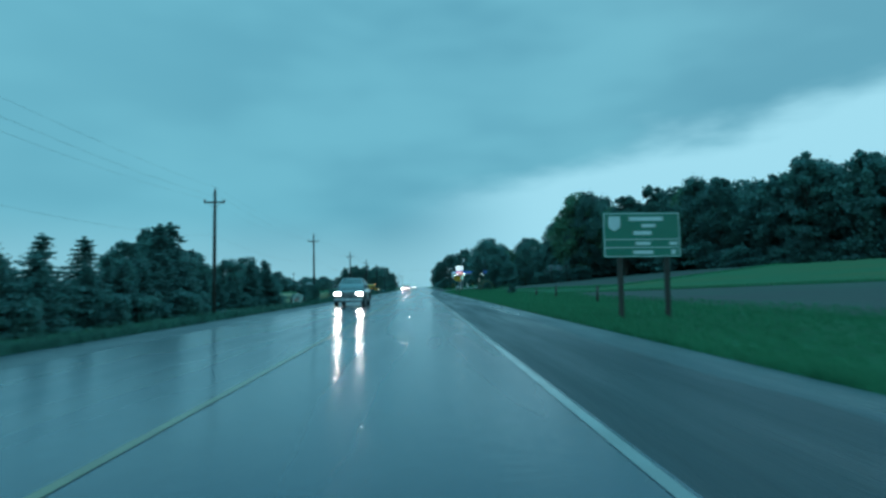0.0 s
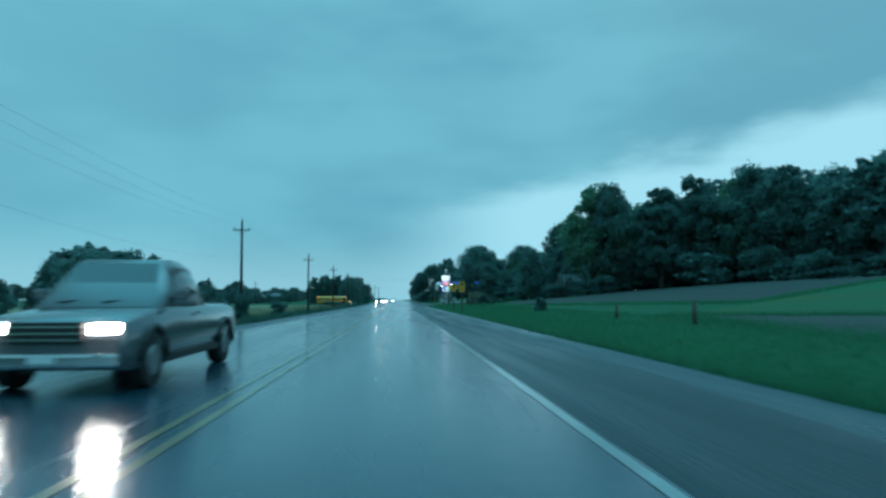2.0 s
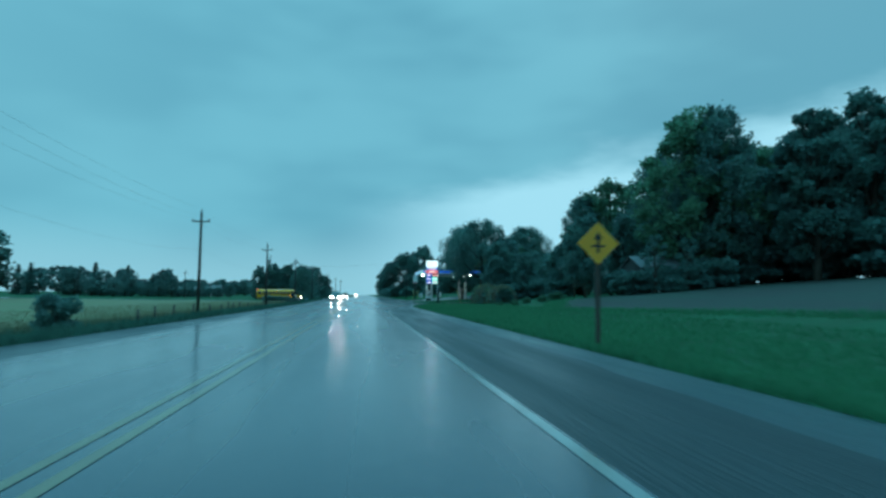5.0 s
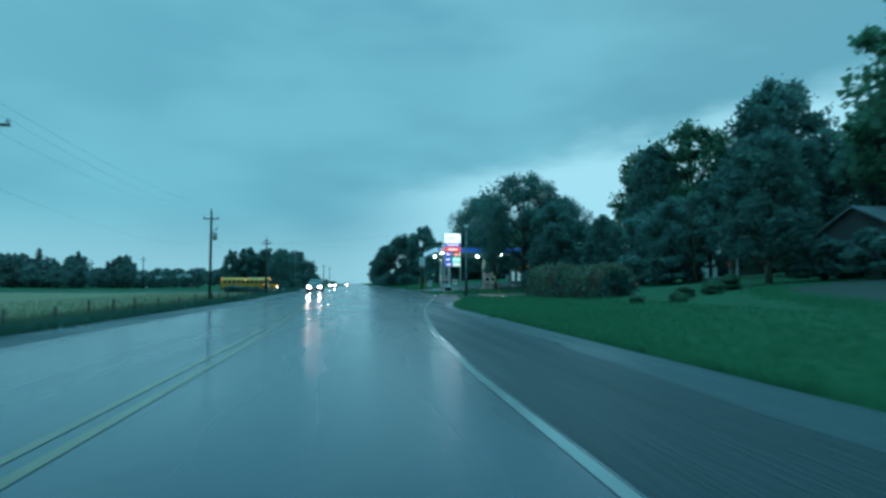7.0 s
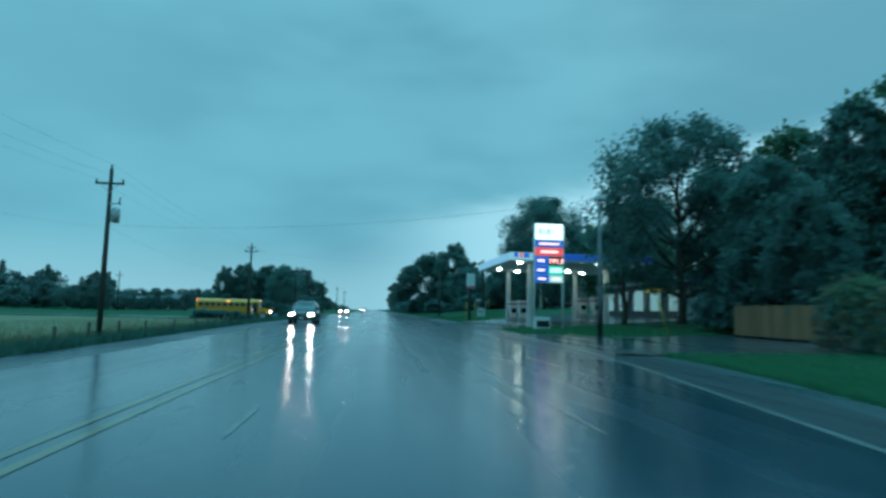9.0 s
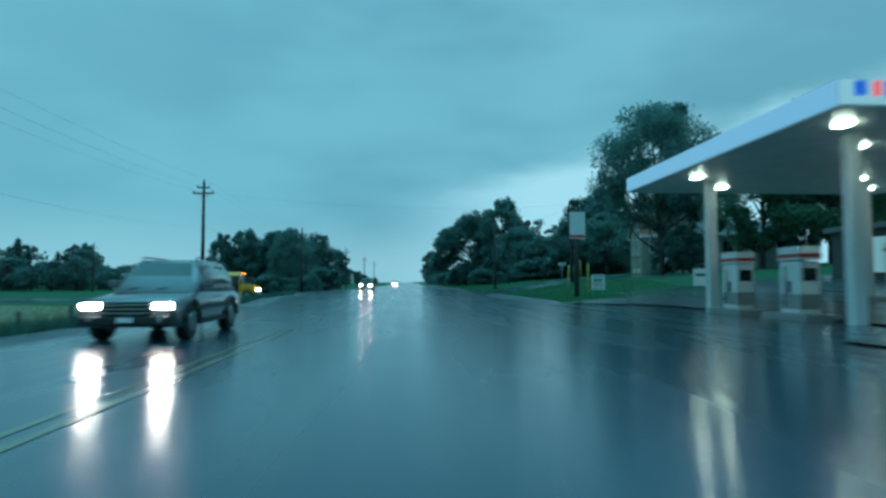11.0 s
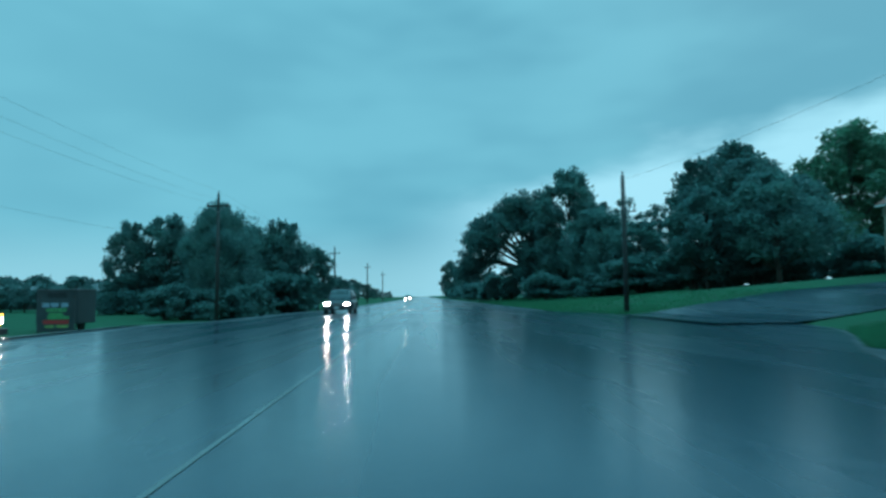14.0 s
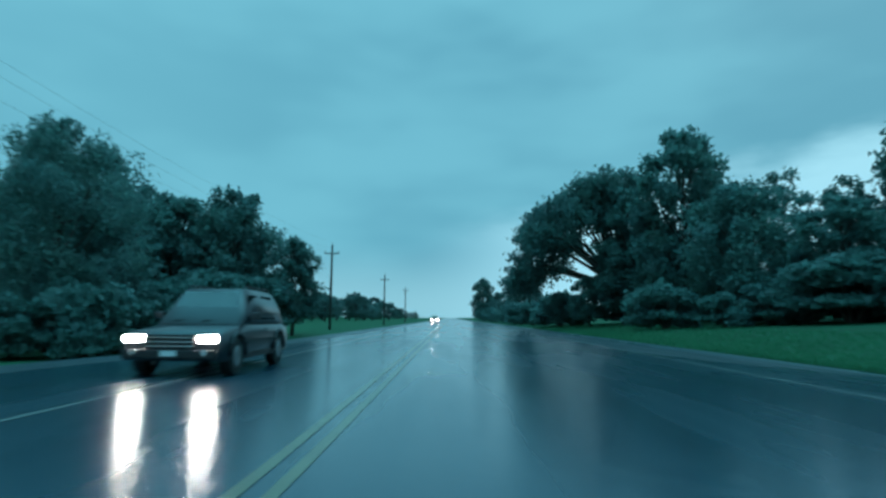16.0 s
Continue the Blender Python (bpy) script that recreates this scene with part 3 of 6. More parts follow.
def bush(seed, h, r, mat=None, leaves=2050, size=0.205):
    rng = np.random.default_rng(seed)
    leaves, size = leaves * 2, size * 0.72
    t = thing("shrub", (0, 0, 0))
    bm = bmesh.new()
    for k in range(6):
        a = k * 1.05
        tube([(0, 0, -0.2), (math.cos(a) * r * 0.3, math.sin(a) * r * 0.3, h * 0.4), (math.cos(a) * r * 0.55, math.sin(a) * r * 0.55, h * 0.75)], [0.05, 0.035, 0.01], 5, bm, cap=False)
    part("rootstock", bm, BARK, t)
    # lobes of twigs over a loose core, so that the outline is uneven
    hub = rng.normal(size=(13, 3))
    hub /= np.linalg.norm(hub, axis=1)[:, None]
    hub *= rng.uniform(0.45, 0.78, 13)[:, None]
    wide = rng.uniform(0.24, 0.42, 13)
    pick = rng.integers(0, 13, leaves)
    d = rng.normal(size=(leaves, 3))
    d /= np.linalg.norm(d, axis=1)[:, None]
    q = rng.uniform(0.3, 1.05, leaves) ** 0.6 + np.where(rng.random(leaves) < 0.1, rng.uniform(0, 0.4, leaves), 0)
    p = (hub[pick] + d * (q * wide[pick])[:, None]) * [r, r, h * 0.52] + [0, 0, h * 0.47]
    low = rng.random(leaves) < 0.36
    p[low] *= [1.06, 1.06, 0.4]
    p[:, 2] = np.maximum(p[:, 2], 0.02)
    crown = new("foliage", leaf_mesh("foliage", p, rng.uniform(0.6, 1.3, leaves) * size, rng, mat or LEAF, 0.8))
    crown.parent = t
    return t


def willow_tree(seed, h, r):
    """A leaning willow: a fan of arching limbs, leafy along the outer rim, with open gaps between the bare inner limbs."""
    rng = np.random.default_rng(seed)
    t = thing("willow_tree", (0, 0, 0))
    bm = bmesh.new()
    fork = Vector((-0.6, 0, h * 0.22))
    tube([(0, 0, -0.3), (-0.2, 0, h * 0.1), fork], [0.5, 0.42, 0.34], 9, bm)
    pts, sz = [], []
    for k in range(13):
        f = k / 12
        up = math.radians(10 + 84 * f + rng.normal(0, 5))
        side = rng.normal(0, 0.32)
        far = math.hypot(r * math.cos(up), h * 0.74 * math.sin(up)) * rng.uniform(0.9, 1.04)
        d = Vector((-math.cos(up) * math.cos(side), math.cos(up) * math.sin(side) + side * 0.4, math.sin(up)))
        tip = fork + d * far
        limb = [fork, fork + d * far * 0.35 + Vector((0, 0, 0.06 * far)), fork + d * far * 0.7 + Vector((0, 0, 0.10 * far)), tip, tip + Vector((-0.5, 0, -0.12 * h))]
        tube(limb, [0.19, 0.13, 0.085, 0.045, 0.012], 6, bm, cap=False)
        for s in range(44):
            u = 0.42 + 0.58 * rng.random() ** 0.6
            i = min(int(u * 4), 3)
            c = limb[i].lerp(limb[i + 1], u * 4 - i) + Vector(rng.normal(0, 0.45, 3))
            if s % 6 == 0:
                tube([limb[i].lerp(limb[i + 1], max(u * 4 - i - 0.4, 0)), c], [0.04, 0.01], 4, bm, cap=False)
            drop = rng.uniform(0.03, 0.09) * h
            for j in range(30):
                v = rng.random()
                pts.append((c.x + rng.normal(0, 0.25), c.y + rng.normal(0, 0.25), c.z + 0.4 - drop * v))
                sz.append(rng.uniform(0.10, 0.20))
    part("trunk", bm, BARK, t)
    crown = new("crown", leaf_mesh("crown", np.array(pts), np.array(sz), rng, LEAF, 1.0, 0.6))
    crown.parent = t
    return t


def plant(proto, x, y, scale, turn=0.0, wide=1.0, label="", category="tree", group="", sink=0.0):
    m = pose(x, y, ground_at(x, y) - sink, 0, 0, turn) @ Matrix.Diagonal((scale * wide, scale * wide, scale, 1))
    ob = copy_thing(proto, m)
    return tagged(ob, label, category, group)


HIDE = []


def proto(ob):
    HIDE.append(ob)
    return ob


oak = [proto(leafy_tree(s, 12, r, bole, 62, 100, size=0.33)) for s, r, bole in ((11, 4.3, 0.16), (12, 3.7, 0.12), (13, 4.8, 0.2), (14, 3.2, 0.1))]
open_tree = proto(leafy_tree(21, 12, 5.4, 0.30, 64, 330, size=0.18, loose=0.4))
far_tall = [proto(leafy_tree(s, 20, r, 0.1, 70, 42, size=0.71)) for s, r in ((34, 5.4), (35, 4.8), (36, 6.0))]
tall_tree = [proto(leafy_tree(s, 20, r, 0.12, 95, 95, size=0.44)) for s, r in ((31, 5.6), (32, 4.6), (33, 6.4))]
fresh_tall = [proto(leafy_tree(s, 20, r, 0.1, 80, 75, mat=LEAF_LIGHT, size=0.46)) for s, r in ((37, 5.4), (38, 4.8))]
dense_tree = proto(leafy_tree(23, 12, 5.4, 0.17, 60, 200, size=0.22, loose=0.6))
# leaf colour of the far trees, with rain haze mixed in as a paler tint
LEAF_HAZE = material("haze_pale_leaves", (0.14, 0.245, 0.23), 0.48, vary=0.25, scale=0.35, fine_scale=5, bump=0, island=0.25, spec=0.45, translucent=0.55)
hazed_tree = [proto(leafy_tree(s, 12, r, 0.1, 34, 30, mat=LEAF_HAZE, size=0.72)) for s, r in ((81, 4.6), (82, 3.8), (83, 5.2))]
light_tree = proto(leafy_tree(41, 12, 4.2, 0.15, 34, 150, mat=LEAF_LIGHT, size=0.36))
thin_tree = proto(leafy_tree(42, 10, 2.2, 0.2, 22, 55, size=0.24))
spruce = [proto(spruce_tree(s, 8, r)) for s, r in ((51, 2.4), (52, 2.0), (53, 2.8))]
shrub = [proto(bush(s, 2.4, 1.5)) for s in (61, 62, 63)]
shrub_light = proto(bush(64, 2.2, 1.5, LEAF_LIGHT))
willow = proto(willow_tree(71, 12, 8))

rnd = random.Random(5)
# the windbreak of spruces and brush
for x, y, s, k in ((-19, 22, 0.75, 0), (-20, 27, 0.66, 1), (-20, 31.5, 0.76, 2), (-20, 36.5, 0.72, 0), (-20, 41, 0.74, 1), (-21, 46, 0.62, 0), (-18.6, 25, 0.5, 2), (-18.8, 34, 0.55, 0),
                   (-18.8, 39, 0.5, 2), (-19, 44, 0.52, 2), (-19.5, 48.5, 0.55, 1), (-20, 51.5, 0.6, 2), (-20.5, 54.5, 0.72, 0), (-22, 57.4, 1.06, 1), (-22.3, 60.4, 1.12, 1), (-21, 59, 0.8, 2),
                   (-20.5, 65, 0.42, 0), (-20.6, 69.5, 0.4, 1), (-21, 75, 0.5, 2), (-19.4, 72, 0.4, 2), (-17.6, 79.5, 0.62, 2), (-19.2, 77, 0.7, 1), (-18.6, 82.5, 0.74, 0), (-19.8, 86, 0.8, 2), (-22, 90, 0.72, 1), (-23.5, 97, 0.62, 2)):
    plant(spruce[k], x, y, s, rnd.uniform(0, 360), 1.5, "dark green spruce in a roadside windbreak", "spruce", "windbreak spruces")
for x, y, s, k in ((-24.5, 61.5, 0.72, 3), (-23, 52, 0.42, 1), (-24, 55, 0.55, 0), (-26, 40, 0.42, 2), (-27, 31, 0.36, 1), (-25, 73, 0.3, 0), (-23.5, 82, 0.52, 2), (-22.5, 87, 0.56, 0), (-28, 86, 0.5, 1)):
    plant(oak[k], x, y, s, rnd.uniform(0, 360), 1.0, "leafy green tree in the roadside windbreak", "tree", "windbreak trees")
for i in range(26):
    y = 18 + i * 2.35 + rnd.uniform(-0.8, 0.8)
    if 60 < y < 70:
        continue
    plant(shrub[i % 3], -18.6 + rnd.uniform(-1.2, 0.8), y, rnd.uniform(0.5, 1.0), rnd.uniform(0, 360), 1.15, "dark dense shrub at the foot of the windbreak", "shrub", "windbreak shrubs")
plant(shrub[1], -15, 89, 1.05, 40, 1.15, "conical dark shrub beside the field", "shrub")
plant(shrub[0], -14.3, 94.7, 1.35, 10, 0.42, "dark climbing growth round the foot of a pole", "shrub")
plant(shrub[2], -13.4, 110, 1.0, 10, 0.75, "small round shrub by the fence", "shrub")
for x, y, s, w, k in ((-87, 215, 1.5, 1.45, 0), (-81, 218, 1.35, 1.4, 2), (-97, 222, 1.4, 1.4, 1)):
    plant(hazed_tree[k], x, y, s, rnd.uniform(0, 360), w, "large broad tree standing beyond the grain field", "tree", "field trees")

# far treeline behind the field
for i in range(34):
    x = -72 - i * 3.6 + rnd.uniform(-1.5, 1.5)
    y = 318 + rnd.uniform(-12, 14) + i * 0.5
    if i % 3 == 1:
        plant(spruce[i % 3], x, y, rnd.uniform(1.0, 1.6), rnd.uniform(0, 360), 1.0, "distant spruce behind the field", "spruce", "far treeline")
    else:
        plant(hazed_tree[i % 3], x, y, rnd.uniform(0.62, 0.95), rnd.uniform(0, 360), 1.15, "distant leafy tree behind the field", "tree", "far treeline")
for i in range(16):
    plant(hazed_tree[i % 3], -62 - i * 2.2 + rnd.uniform(-1, 1), 345 + rnd.uniform(-10, 10), rnd.uniform(0.4, 0.6), rnd.uniform(0, 360), 1.3, "distant low tree behind the field", "tree", "far treeline")

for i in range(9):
    plant(hazed_tree[i % 3], -66 - i * 3.4, 303 + rnd.uniform(-4, 4), rnd.uniform(0.4, 0.6), rnd.uniform(0, 360), 1.2, "leafy tree screening the far shed", "tree", "far treeline")

# the clump beyond the crossing
for x, y, s, k, w in ((-34.8, 300, 0.92, 0, 0.68), (-30.6, 301, 1.0, 1, 0.95), (-25, 303, 1.0, 3, 0.95), (-20.5, 301, 0.9, 3, 1.2), (-15.8, 301, 0.92, 0, 0.95), (-12.2, 306, 0.68, 1, 0.9),
                      (-31, 306, 0.8, 2, 1.0), (-29, 308, 0.9, 3, 1.2), (-19, 309, 0.85, 1, 1.1)):
    plant(oak[k], x, y, s * 1.05, rnd.uniform(0, 360), w, "leafy green tree in a dense clump beyond the crossing", "tree", "clump beyond the crossing")
plant(dense_tree, -17.6, 282, 0.93, 40, 0.74, "tall dense tree at the front of the tree clump", "tree")
plant(spruce[0], -19.6, 290, 1.52, 140, 1.25, "tall dark spruce rising from the tree clump", "spruce")
plant(spruce[2], -17.8, 286.5, 1.2, 210, 1.3, "broad dark spruce in the tree clump", "spruce")
for x, y, s in ((-14.6, 279.5, 1.5), (-16.8, 277.6, 1.2), (-19.5, 278, 1.5), (-21.8, 280, 1.4), (-14.4, 284, 1.3)):
    plant(shrub[int(y) % 3], x, y, s, rnd.uniform(0, 360), 1.1, "dark low boughs at the foot of the tree clump", "shrub", "clump undergrowth")
plant(oak[2], -19.8, 286, 0.9, 200, 0.62, "leafy green tree beside the tall spruces", "tree")
plant(spruce[1], -13.6, 298, 0.8, 80, 1.2, "low dark spruce at the edge of the tree clump", "spruce")
for i in range(12):
    plant(shrub[i % 3], -36 + i * 2.1 + rnd.uniform(-1, 1), 297.5 + rnd.uniform(-1.5, 3.5), rnd.uniform(0.6, 2.3), rnd.uniform(0, 360), 1.1, "dark undergrowth below the tree clump", "shrub", "undergrowth")
for x, y, s, k in ((-90.8, 330, 1.2, 0), (-83.3, 330, 0.78, 1), (-77.2, 329, 0.86, 0), (-96, 327, 1.05, 2), (-100.5, 331, 1.2, 1), (-107, 328, 1.25, 0), (-71, 333, 0.55, 2)):
    plant(spruce[k], x, y, s, rnd.uniform(0, 360), 1.15, "tall spruce in the treeline behind the field", "spruce", "far treeline")
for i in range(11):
    plant(hazed_tree[i % 3], -74 + i * 2.6 + rnd.uniform(-1, 1), 312 + rnd.uniform(-4, 4), rnd.uniform(0.26, 0.42), rnd.uniform(0, 360), 1.4, "low leafy tree screening the far shed", "tree", "far treeline")

for x, y, s, w in ((-14.6, 226.5, 0.5, 1.8), (-16.5, 229, 0.6, 1.7), (-18.6, 227, 0.66, 1.7), (-21, 229, 0.7, 1.6)):
    plant(shrub[int(-x) % 3], x, y, s, rnd.uniform(0, 360), w, "low spreading shrub on the bank by the side road", "shrub", "corner shrubs")

# the woods above the crop field
for i in range(26):
    f = i / 25
    x, y = (42.5 + 80 * f, 150.5 - 96 * f) if i else (38.7, 141.4)
    s = rnd.uniform(0.84, 1.02) + (0.05 if 4 < i < 11 else 0)
    plant(fresh_tall[i % 2] if i in (0, 2, 5) else (tall_tree if i < 9 else far_tall)[i % 3], x + rnd.uniform(-1.5, 1.5) * (i > 0), y + rnd.uniform(-2, 2) * (i > 0), s * (0.9 + 0.27 * f) if i else 1.03, rnd.uniform(0, 360), rnd.uniform(0.9, 1.15) if i else 1.05, "tall leafy tree at the edge of the woods", "tree", "woodland edge")
    plant(far_tall[(i + 1) % 3], x + 8, y + 8, s * (0.94 + 0.27 * f), rnd.uniform(0, 360), 1.2, "tall leafy tree inside the woods", "tree", "woodland")
for i in range(30):
    f = i / 29
    plant(shrub[i % 3], 39 + 80 * f + rnd.uniform(-1.5, 3), 147 - 96 * f + rnd.uniform(-1.5, 3), rnd.uniform(0.9, 3.0), rnd.uniform(0, 360), 1.2, "dark undergrowth at the edge of the woods", "shrub", "woodland undergrowth")
for i in range(16):
    f = i / 15
    plant(shrub[i % 3], 46 + 78 * f + rnd.uniform(-1, 1), 157 - 94 * f + rnd.uniform(-1, 1), rnd.uniform(1.9, 2.4), rnd.uniform(0, 360), 1.9, "dark undergrowth deep in the woods", "shrub", "woodland undergrowth")
    plant(shrub[(i + 1) % 3], 55 + 78 * f + rnd.uniform(-1, 1), 166 - 94 * f + rnd.uniform(-1, 1), 2.5, rnd.uniform(0, 360), 2.1, "dark undergrowth deep in the woods", "shrub", "woodland undergrowth")
for x, y, s, k, w in ((50, 190, 1.12, 0, 1.05), (56, 181, 1.24, 2, 0.92), (44.5, 192, 0.94, 1, 0.85), (54, 212, 1.18, 1, 1.05), (63, 196, 1.15, 1, 1.0), (60, 170, 0.92, 0, 1.0), (52, 158, 0.74, 2, 1.0),
                      (53, 204, 0.96, 2, 0.72), (66, 205, 1.1, 0, 1.0), (47.6, 133.5, 0.87, 1, 1.05), (40.6, 139.4, 1.0, 2, 0.7)):
    plant(fresh_tall[k % 2] if x in (50, 52, 54) else tall_tree[k], x, y, s, rnd.uniform(0, 360), w, "tall leafy tree behind the hedge", "tree", "woodland")
for i in range(14):
    plant(shrub[i % 3], 45 + rnd.uniform(-2, 2) + i * 0.5, 153 + i * 3.0, rnd.uniform(1.2, 1.9), rnd.uniform(0, 360), 1.3, "dark undergrowth behind the hedge", "shrub", "woodland undergrowth")

# hedge with rusty tops, and the trees by the filling station


def hedge_section(seed, length, deep, high):
    """A rough hedge: dense leaves in a rounded row, rust-red new growth over it."""
    rng = np.random.default_rng(seed)
    t = thing("hedge_section", (0, 0, 0))
    bm = bmesh.new()
    for k in range(7):
        y = (k + 0.5) * length / 7
        tube([(0, y, -0.2), (rng.normal(0, 0.1), y, high * 0.45), (rng.normal(0, 0.3), y + rng.normal(0, 0.2), high * 0.85)], [0.05, 0.035, 0.012], 5, bm, cap=False)
    part("rootstock", bm, BARK, t)

    lump = rng.uniform(0.82, 1.12, 8)

    def fill(name, n, lo, hi, mat, size):
        # rounded cross-section whose crest and sides swell and dip along the row
        y, a, q = rng.random(n), rng.uniform(0, math.pi, n), rng.uniform(lo, hi, n) ** 0.5
        swell = np.interp(y * 7, np.arange(8), lump)
        p = np.stack([np.cos(a) * q * deep / 2 * swell, y * length, np.sin(a) ** 0.7 * q * high * swell], 1) + rng.normal(0, 0.07, (n, 3))
        p[:, 2] = np.maximum(p[:, 2], 0.02)
        ob = new(name, leaf_mesh(name, p, rng.uniform(0.5, 1.2, n) * size, rng, mat, 0.8))
        ob.parent = t
    fill("foliage", 3000, 0.2, 0.95, LEAF, 0.16)
    fill("new_growth", 2200, 0.75, 1.08, LEAF_RUST, 0.12)
    return t


hedge = [proto(hedge_section(s, 4.5, 2.5, 1.9)) for s in (111, 112)]
for i in range(4):
    x, y = 17.9 + 0.25 * (i % 2), 144.6 + i * 4.3
    ob = copy_thing(hedge[i % 2], pose(x, y, ground_at(x, y + 2)) @ Matrix.Diagonal((1, 1, 1 + 0.1 * i, 1)))
    tagged(ob, "rough rust-brown hedge with green lower leaves", "hedge", "hedge sections")
for x, y, s in ((15.6, 137.5, 0.2), (16.8, 135.8, 0.24), (18.6, 138.5, 0.28), (20.5, 139, 0.33), (22.5, 141, 0.42)):
    plant(shrub_light, x, y, s, rnd.uniform(0, 360), 1.5, "low fresh green brush in the long grass", "shrub", "verge brush")
for x, y, s, k in ((23.2, 173, 0.80, 1), (25.6, 180, 0.86, 0), (27, 175, 0.62, 2), (30.5, 178, 0.62, 3), (22, 168.5, 0.6, 3), (25.5, 165, 0.58, 1), (29.5, 160, 0.62, 0), (31.5, 170, 0.62, 2)):
    plant(oak[k], x, y, s, rnd.uniform(0, 360), 0.9, "dense leafy tree beside the filling station", "tree", "station trees")
for x, y, s in ((24, 164, 1.2), (27, 163, 1.3), (28.5, 158.5, 1.2), (32, 162, 1.1), (29.6, 137.6, 1.2), (32.6, 136.6, 1.25), (35.4, 136.2, 1.2), (38.6, 137, 1.5), (29.0, 141.5, 1.1)):
    plant(shrub[int(y) % 3], x, y, s, rnd.uniform(0, 360), 1.2, "dense dark undergrowth round the pale-roofed shed", "shrub", "shed undergrowth")
for x, y, s, k in ((26.6, 143, 0.78, 1), (34.5, 150, 0.85, 3), (37.5, 147, 0.8, 0), (33.4, 160, 0.74, 3), (37.4, 155.5, 0.7, 2)):
    plant(oak[k], x, y, s, rnd.uniform(0, 360), 0.85, "leafy tree over the pale-roofed shed", "tree", "shed trees")
plant(dense_tree, 22.0, 180.4, 1.12, 75, 0.95, "broad open-crowned tree over the station verge", "tree")
plant(thin_tree, 19.0, 182.6, 0.96, 150, 1.0, "slim leafy tree beside the broad station tree", "tree")
for x, y, s in ((22.6, 175.6, 1.5), (25, 177.5, 1.7), (27.6, 176.5, 1.6), (30, 179.5, 1.7), (24, 171.5, 1.3), (26.5, 183.2, 1.2)):
    plant(shrub[int(x) % 3], x, y, s, rnd.uniform(0, 360), 1.1, "dense dark undergrowth below the station trees", "shrub", "station undergrowth")
for x, y, s in ((31.2, 135.6, 0.62), (34.6, 135.2, 0.55), (30.5, 157.5, 0.8), (33.6, 164.5, 0.85), (36, 166.5, 0.75)):
    plant(thin_tree, x, y, s, rnd.uniform(0, 360), 1.0, "thin tree half hiding the buildings behind", "tree")
for x, y, s in ((27, 226, 0.9), (40, 232, 1.0)):
    plant(light_tree, x + 14, y, s, 30, 1.0, "leafy tree behind the filling station", "tree")
for x, y, s, k in ((29.5, 233.5, 0.40, 0), (35.0, 243.5, 0.42, 2), (45.5, 239, 0.55, 3)):
    plant(oak[k], x, y, s, rnd.uniform(0, 360), 1.1, "small dark tree on the lawn beyond the station", "tree", "lawn trees")
plant(open_tree, 28.7, 236.5, 1.48, 80, 0.8, "tall open-crowned tree before the brick house", "tree")
plant(light_tree, 35.2, 229.5, 1.0, 120, 1.0, "full green tree on the lawn beside the parked car", "tree")
plant(open_tree, 43, 231, 1.35, 200, 0.9, "leafy tree on the lawn beside the house", "tree")
plant(spruce[1], 37.0, 255.4, 1.12, 0, 0.8, "slim dark evergreen against the brick wall", "evergreen")
plant(light_tree, 59, 300, 1.75, 60, 1.0, "fresh green tree behind the brick house", "tree")
plant(light_tree, 65, 303, 1.7, 160, 1.0, "fresh green tree behind the brick house", "tree")

# trees past the crossing on the near side
plant(willow, 21.5, 322, 1.5, 0, 0.98, "leaning willow with hanging branches by the road", "willow")
plant(willow, 23.5, 329, 1.46, 25, 0.98, "willow with hanging branches by the road", "willow")
for x, y, s, k, w in ((24.5, 313, 1.62, 1, 0.85), (21, 318, 1.25, 3, 0.95), (29, 316, 1.2, 0, 0.9), (26, 305, 1.0, 2, 1.0), (37.6, 298, 1.36, 0, 0.78), (43, 299, 1.56, 1, 0.9), (40, 290, 1.2, 2, 1.0),
                      (47, 292, 1.05, 3, 1.1), (33, 287, 0.9, 0, 1.1), (38, 282, 0.95, 2, 1.1), (29, 296, 0.75, 1, 1.2)):
    plant(oak[k], x, y, s, rnd.uniform(0, 360), w, "dense dark tree past the crossing", "tree", "trees past the crossing")
for x, y, s in ((31.2, 308, 1.4), (34.2, 303, 1.2), (36, 310, 1.2)):
    plant(thin_tree, x, y, s, rnd.uniform(0, 360), 0.9, "thin sparse tree between dense crowns", "tree")
for i in range(13):
    plant(shrub[i % 3], 19 + i * 2.4 + rnd.uniform(-1, 1), 302 - i * 1.7 + rnd.uniform(-3, 4), rnd.uniform(1.0, 2.2), rnd.uniform(0, 360), rnd.uniform(1.1, 1.6), "dark undergrowth past the crossing", "shrub", "undergrowth past the crossing")
for i in range(9):
    plant(shrub[i % 3], 24 + i * 4.2 + rnd.uniform(-1, 1), 327 - i * 1.2 + rnd.uniform(-1, 1), rnd.uniform(1.9, 2.4), rnd.uniform(0, 360), 1.8, "dark undergrowth behind the roadside trees", "shrub", "undergrowth past the crossing")
for x, y, s, k, w in ((16.5, 320, 0.46, 1, 1.3), (19.8, 318, 0.86, 3, 1.2), (14.5, 326, 0.34, 0, 1.3), (22.5, 316, 0.7, 2, 1.1)):
    plant(oak[k], x, y, s, rnd.uniform(0, 360), w, "low leafy tree below the willows", "tree", "trees past the crossing")
for i in range(16):
    plant(shrub[i % 3], 13.6 + rnd.uniform(0, 3), 330 + i * 10 + rnd.uniform(-3, 3), rnd.uniform(1.3, 2.4), rnd.uniform(0, 360), 1.2, "dark roadside brush in the distance", "shrub", "distant brush")
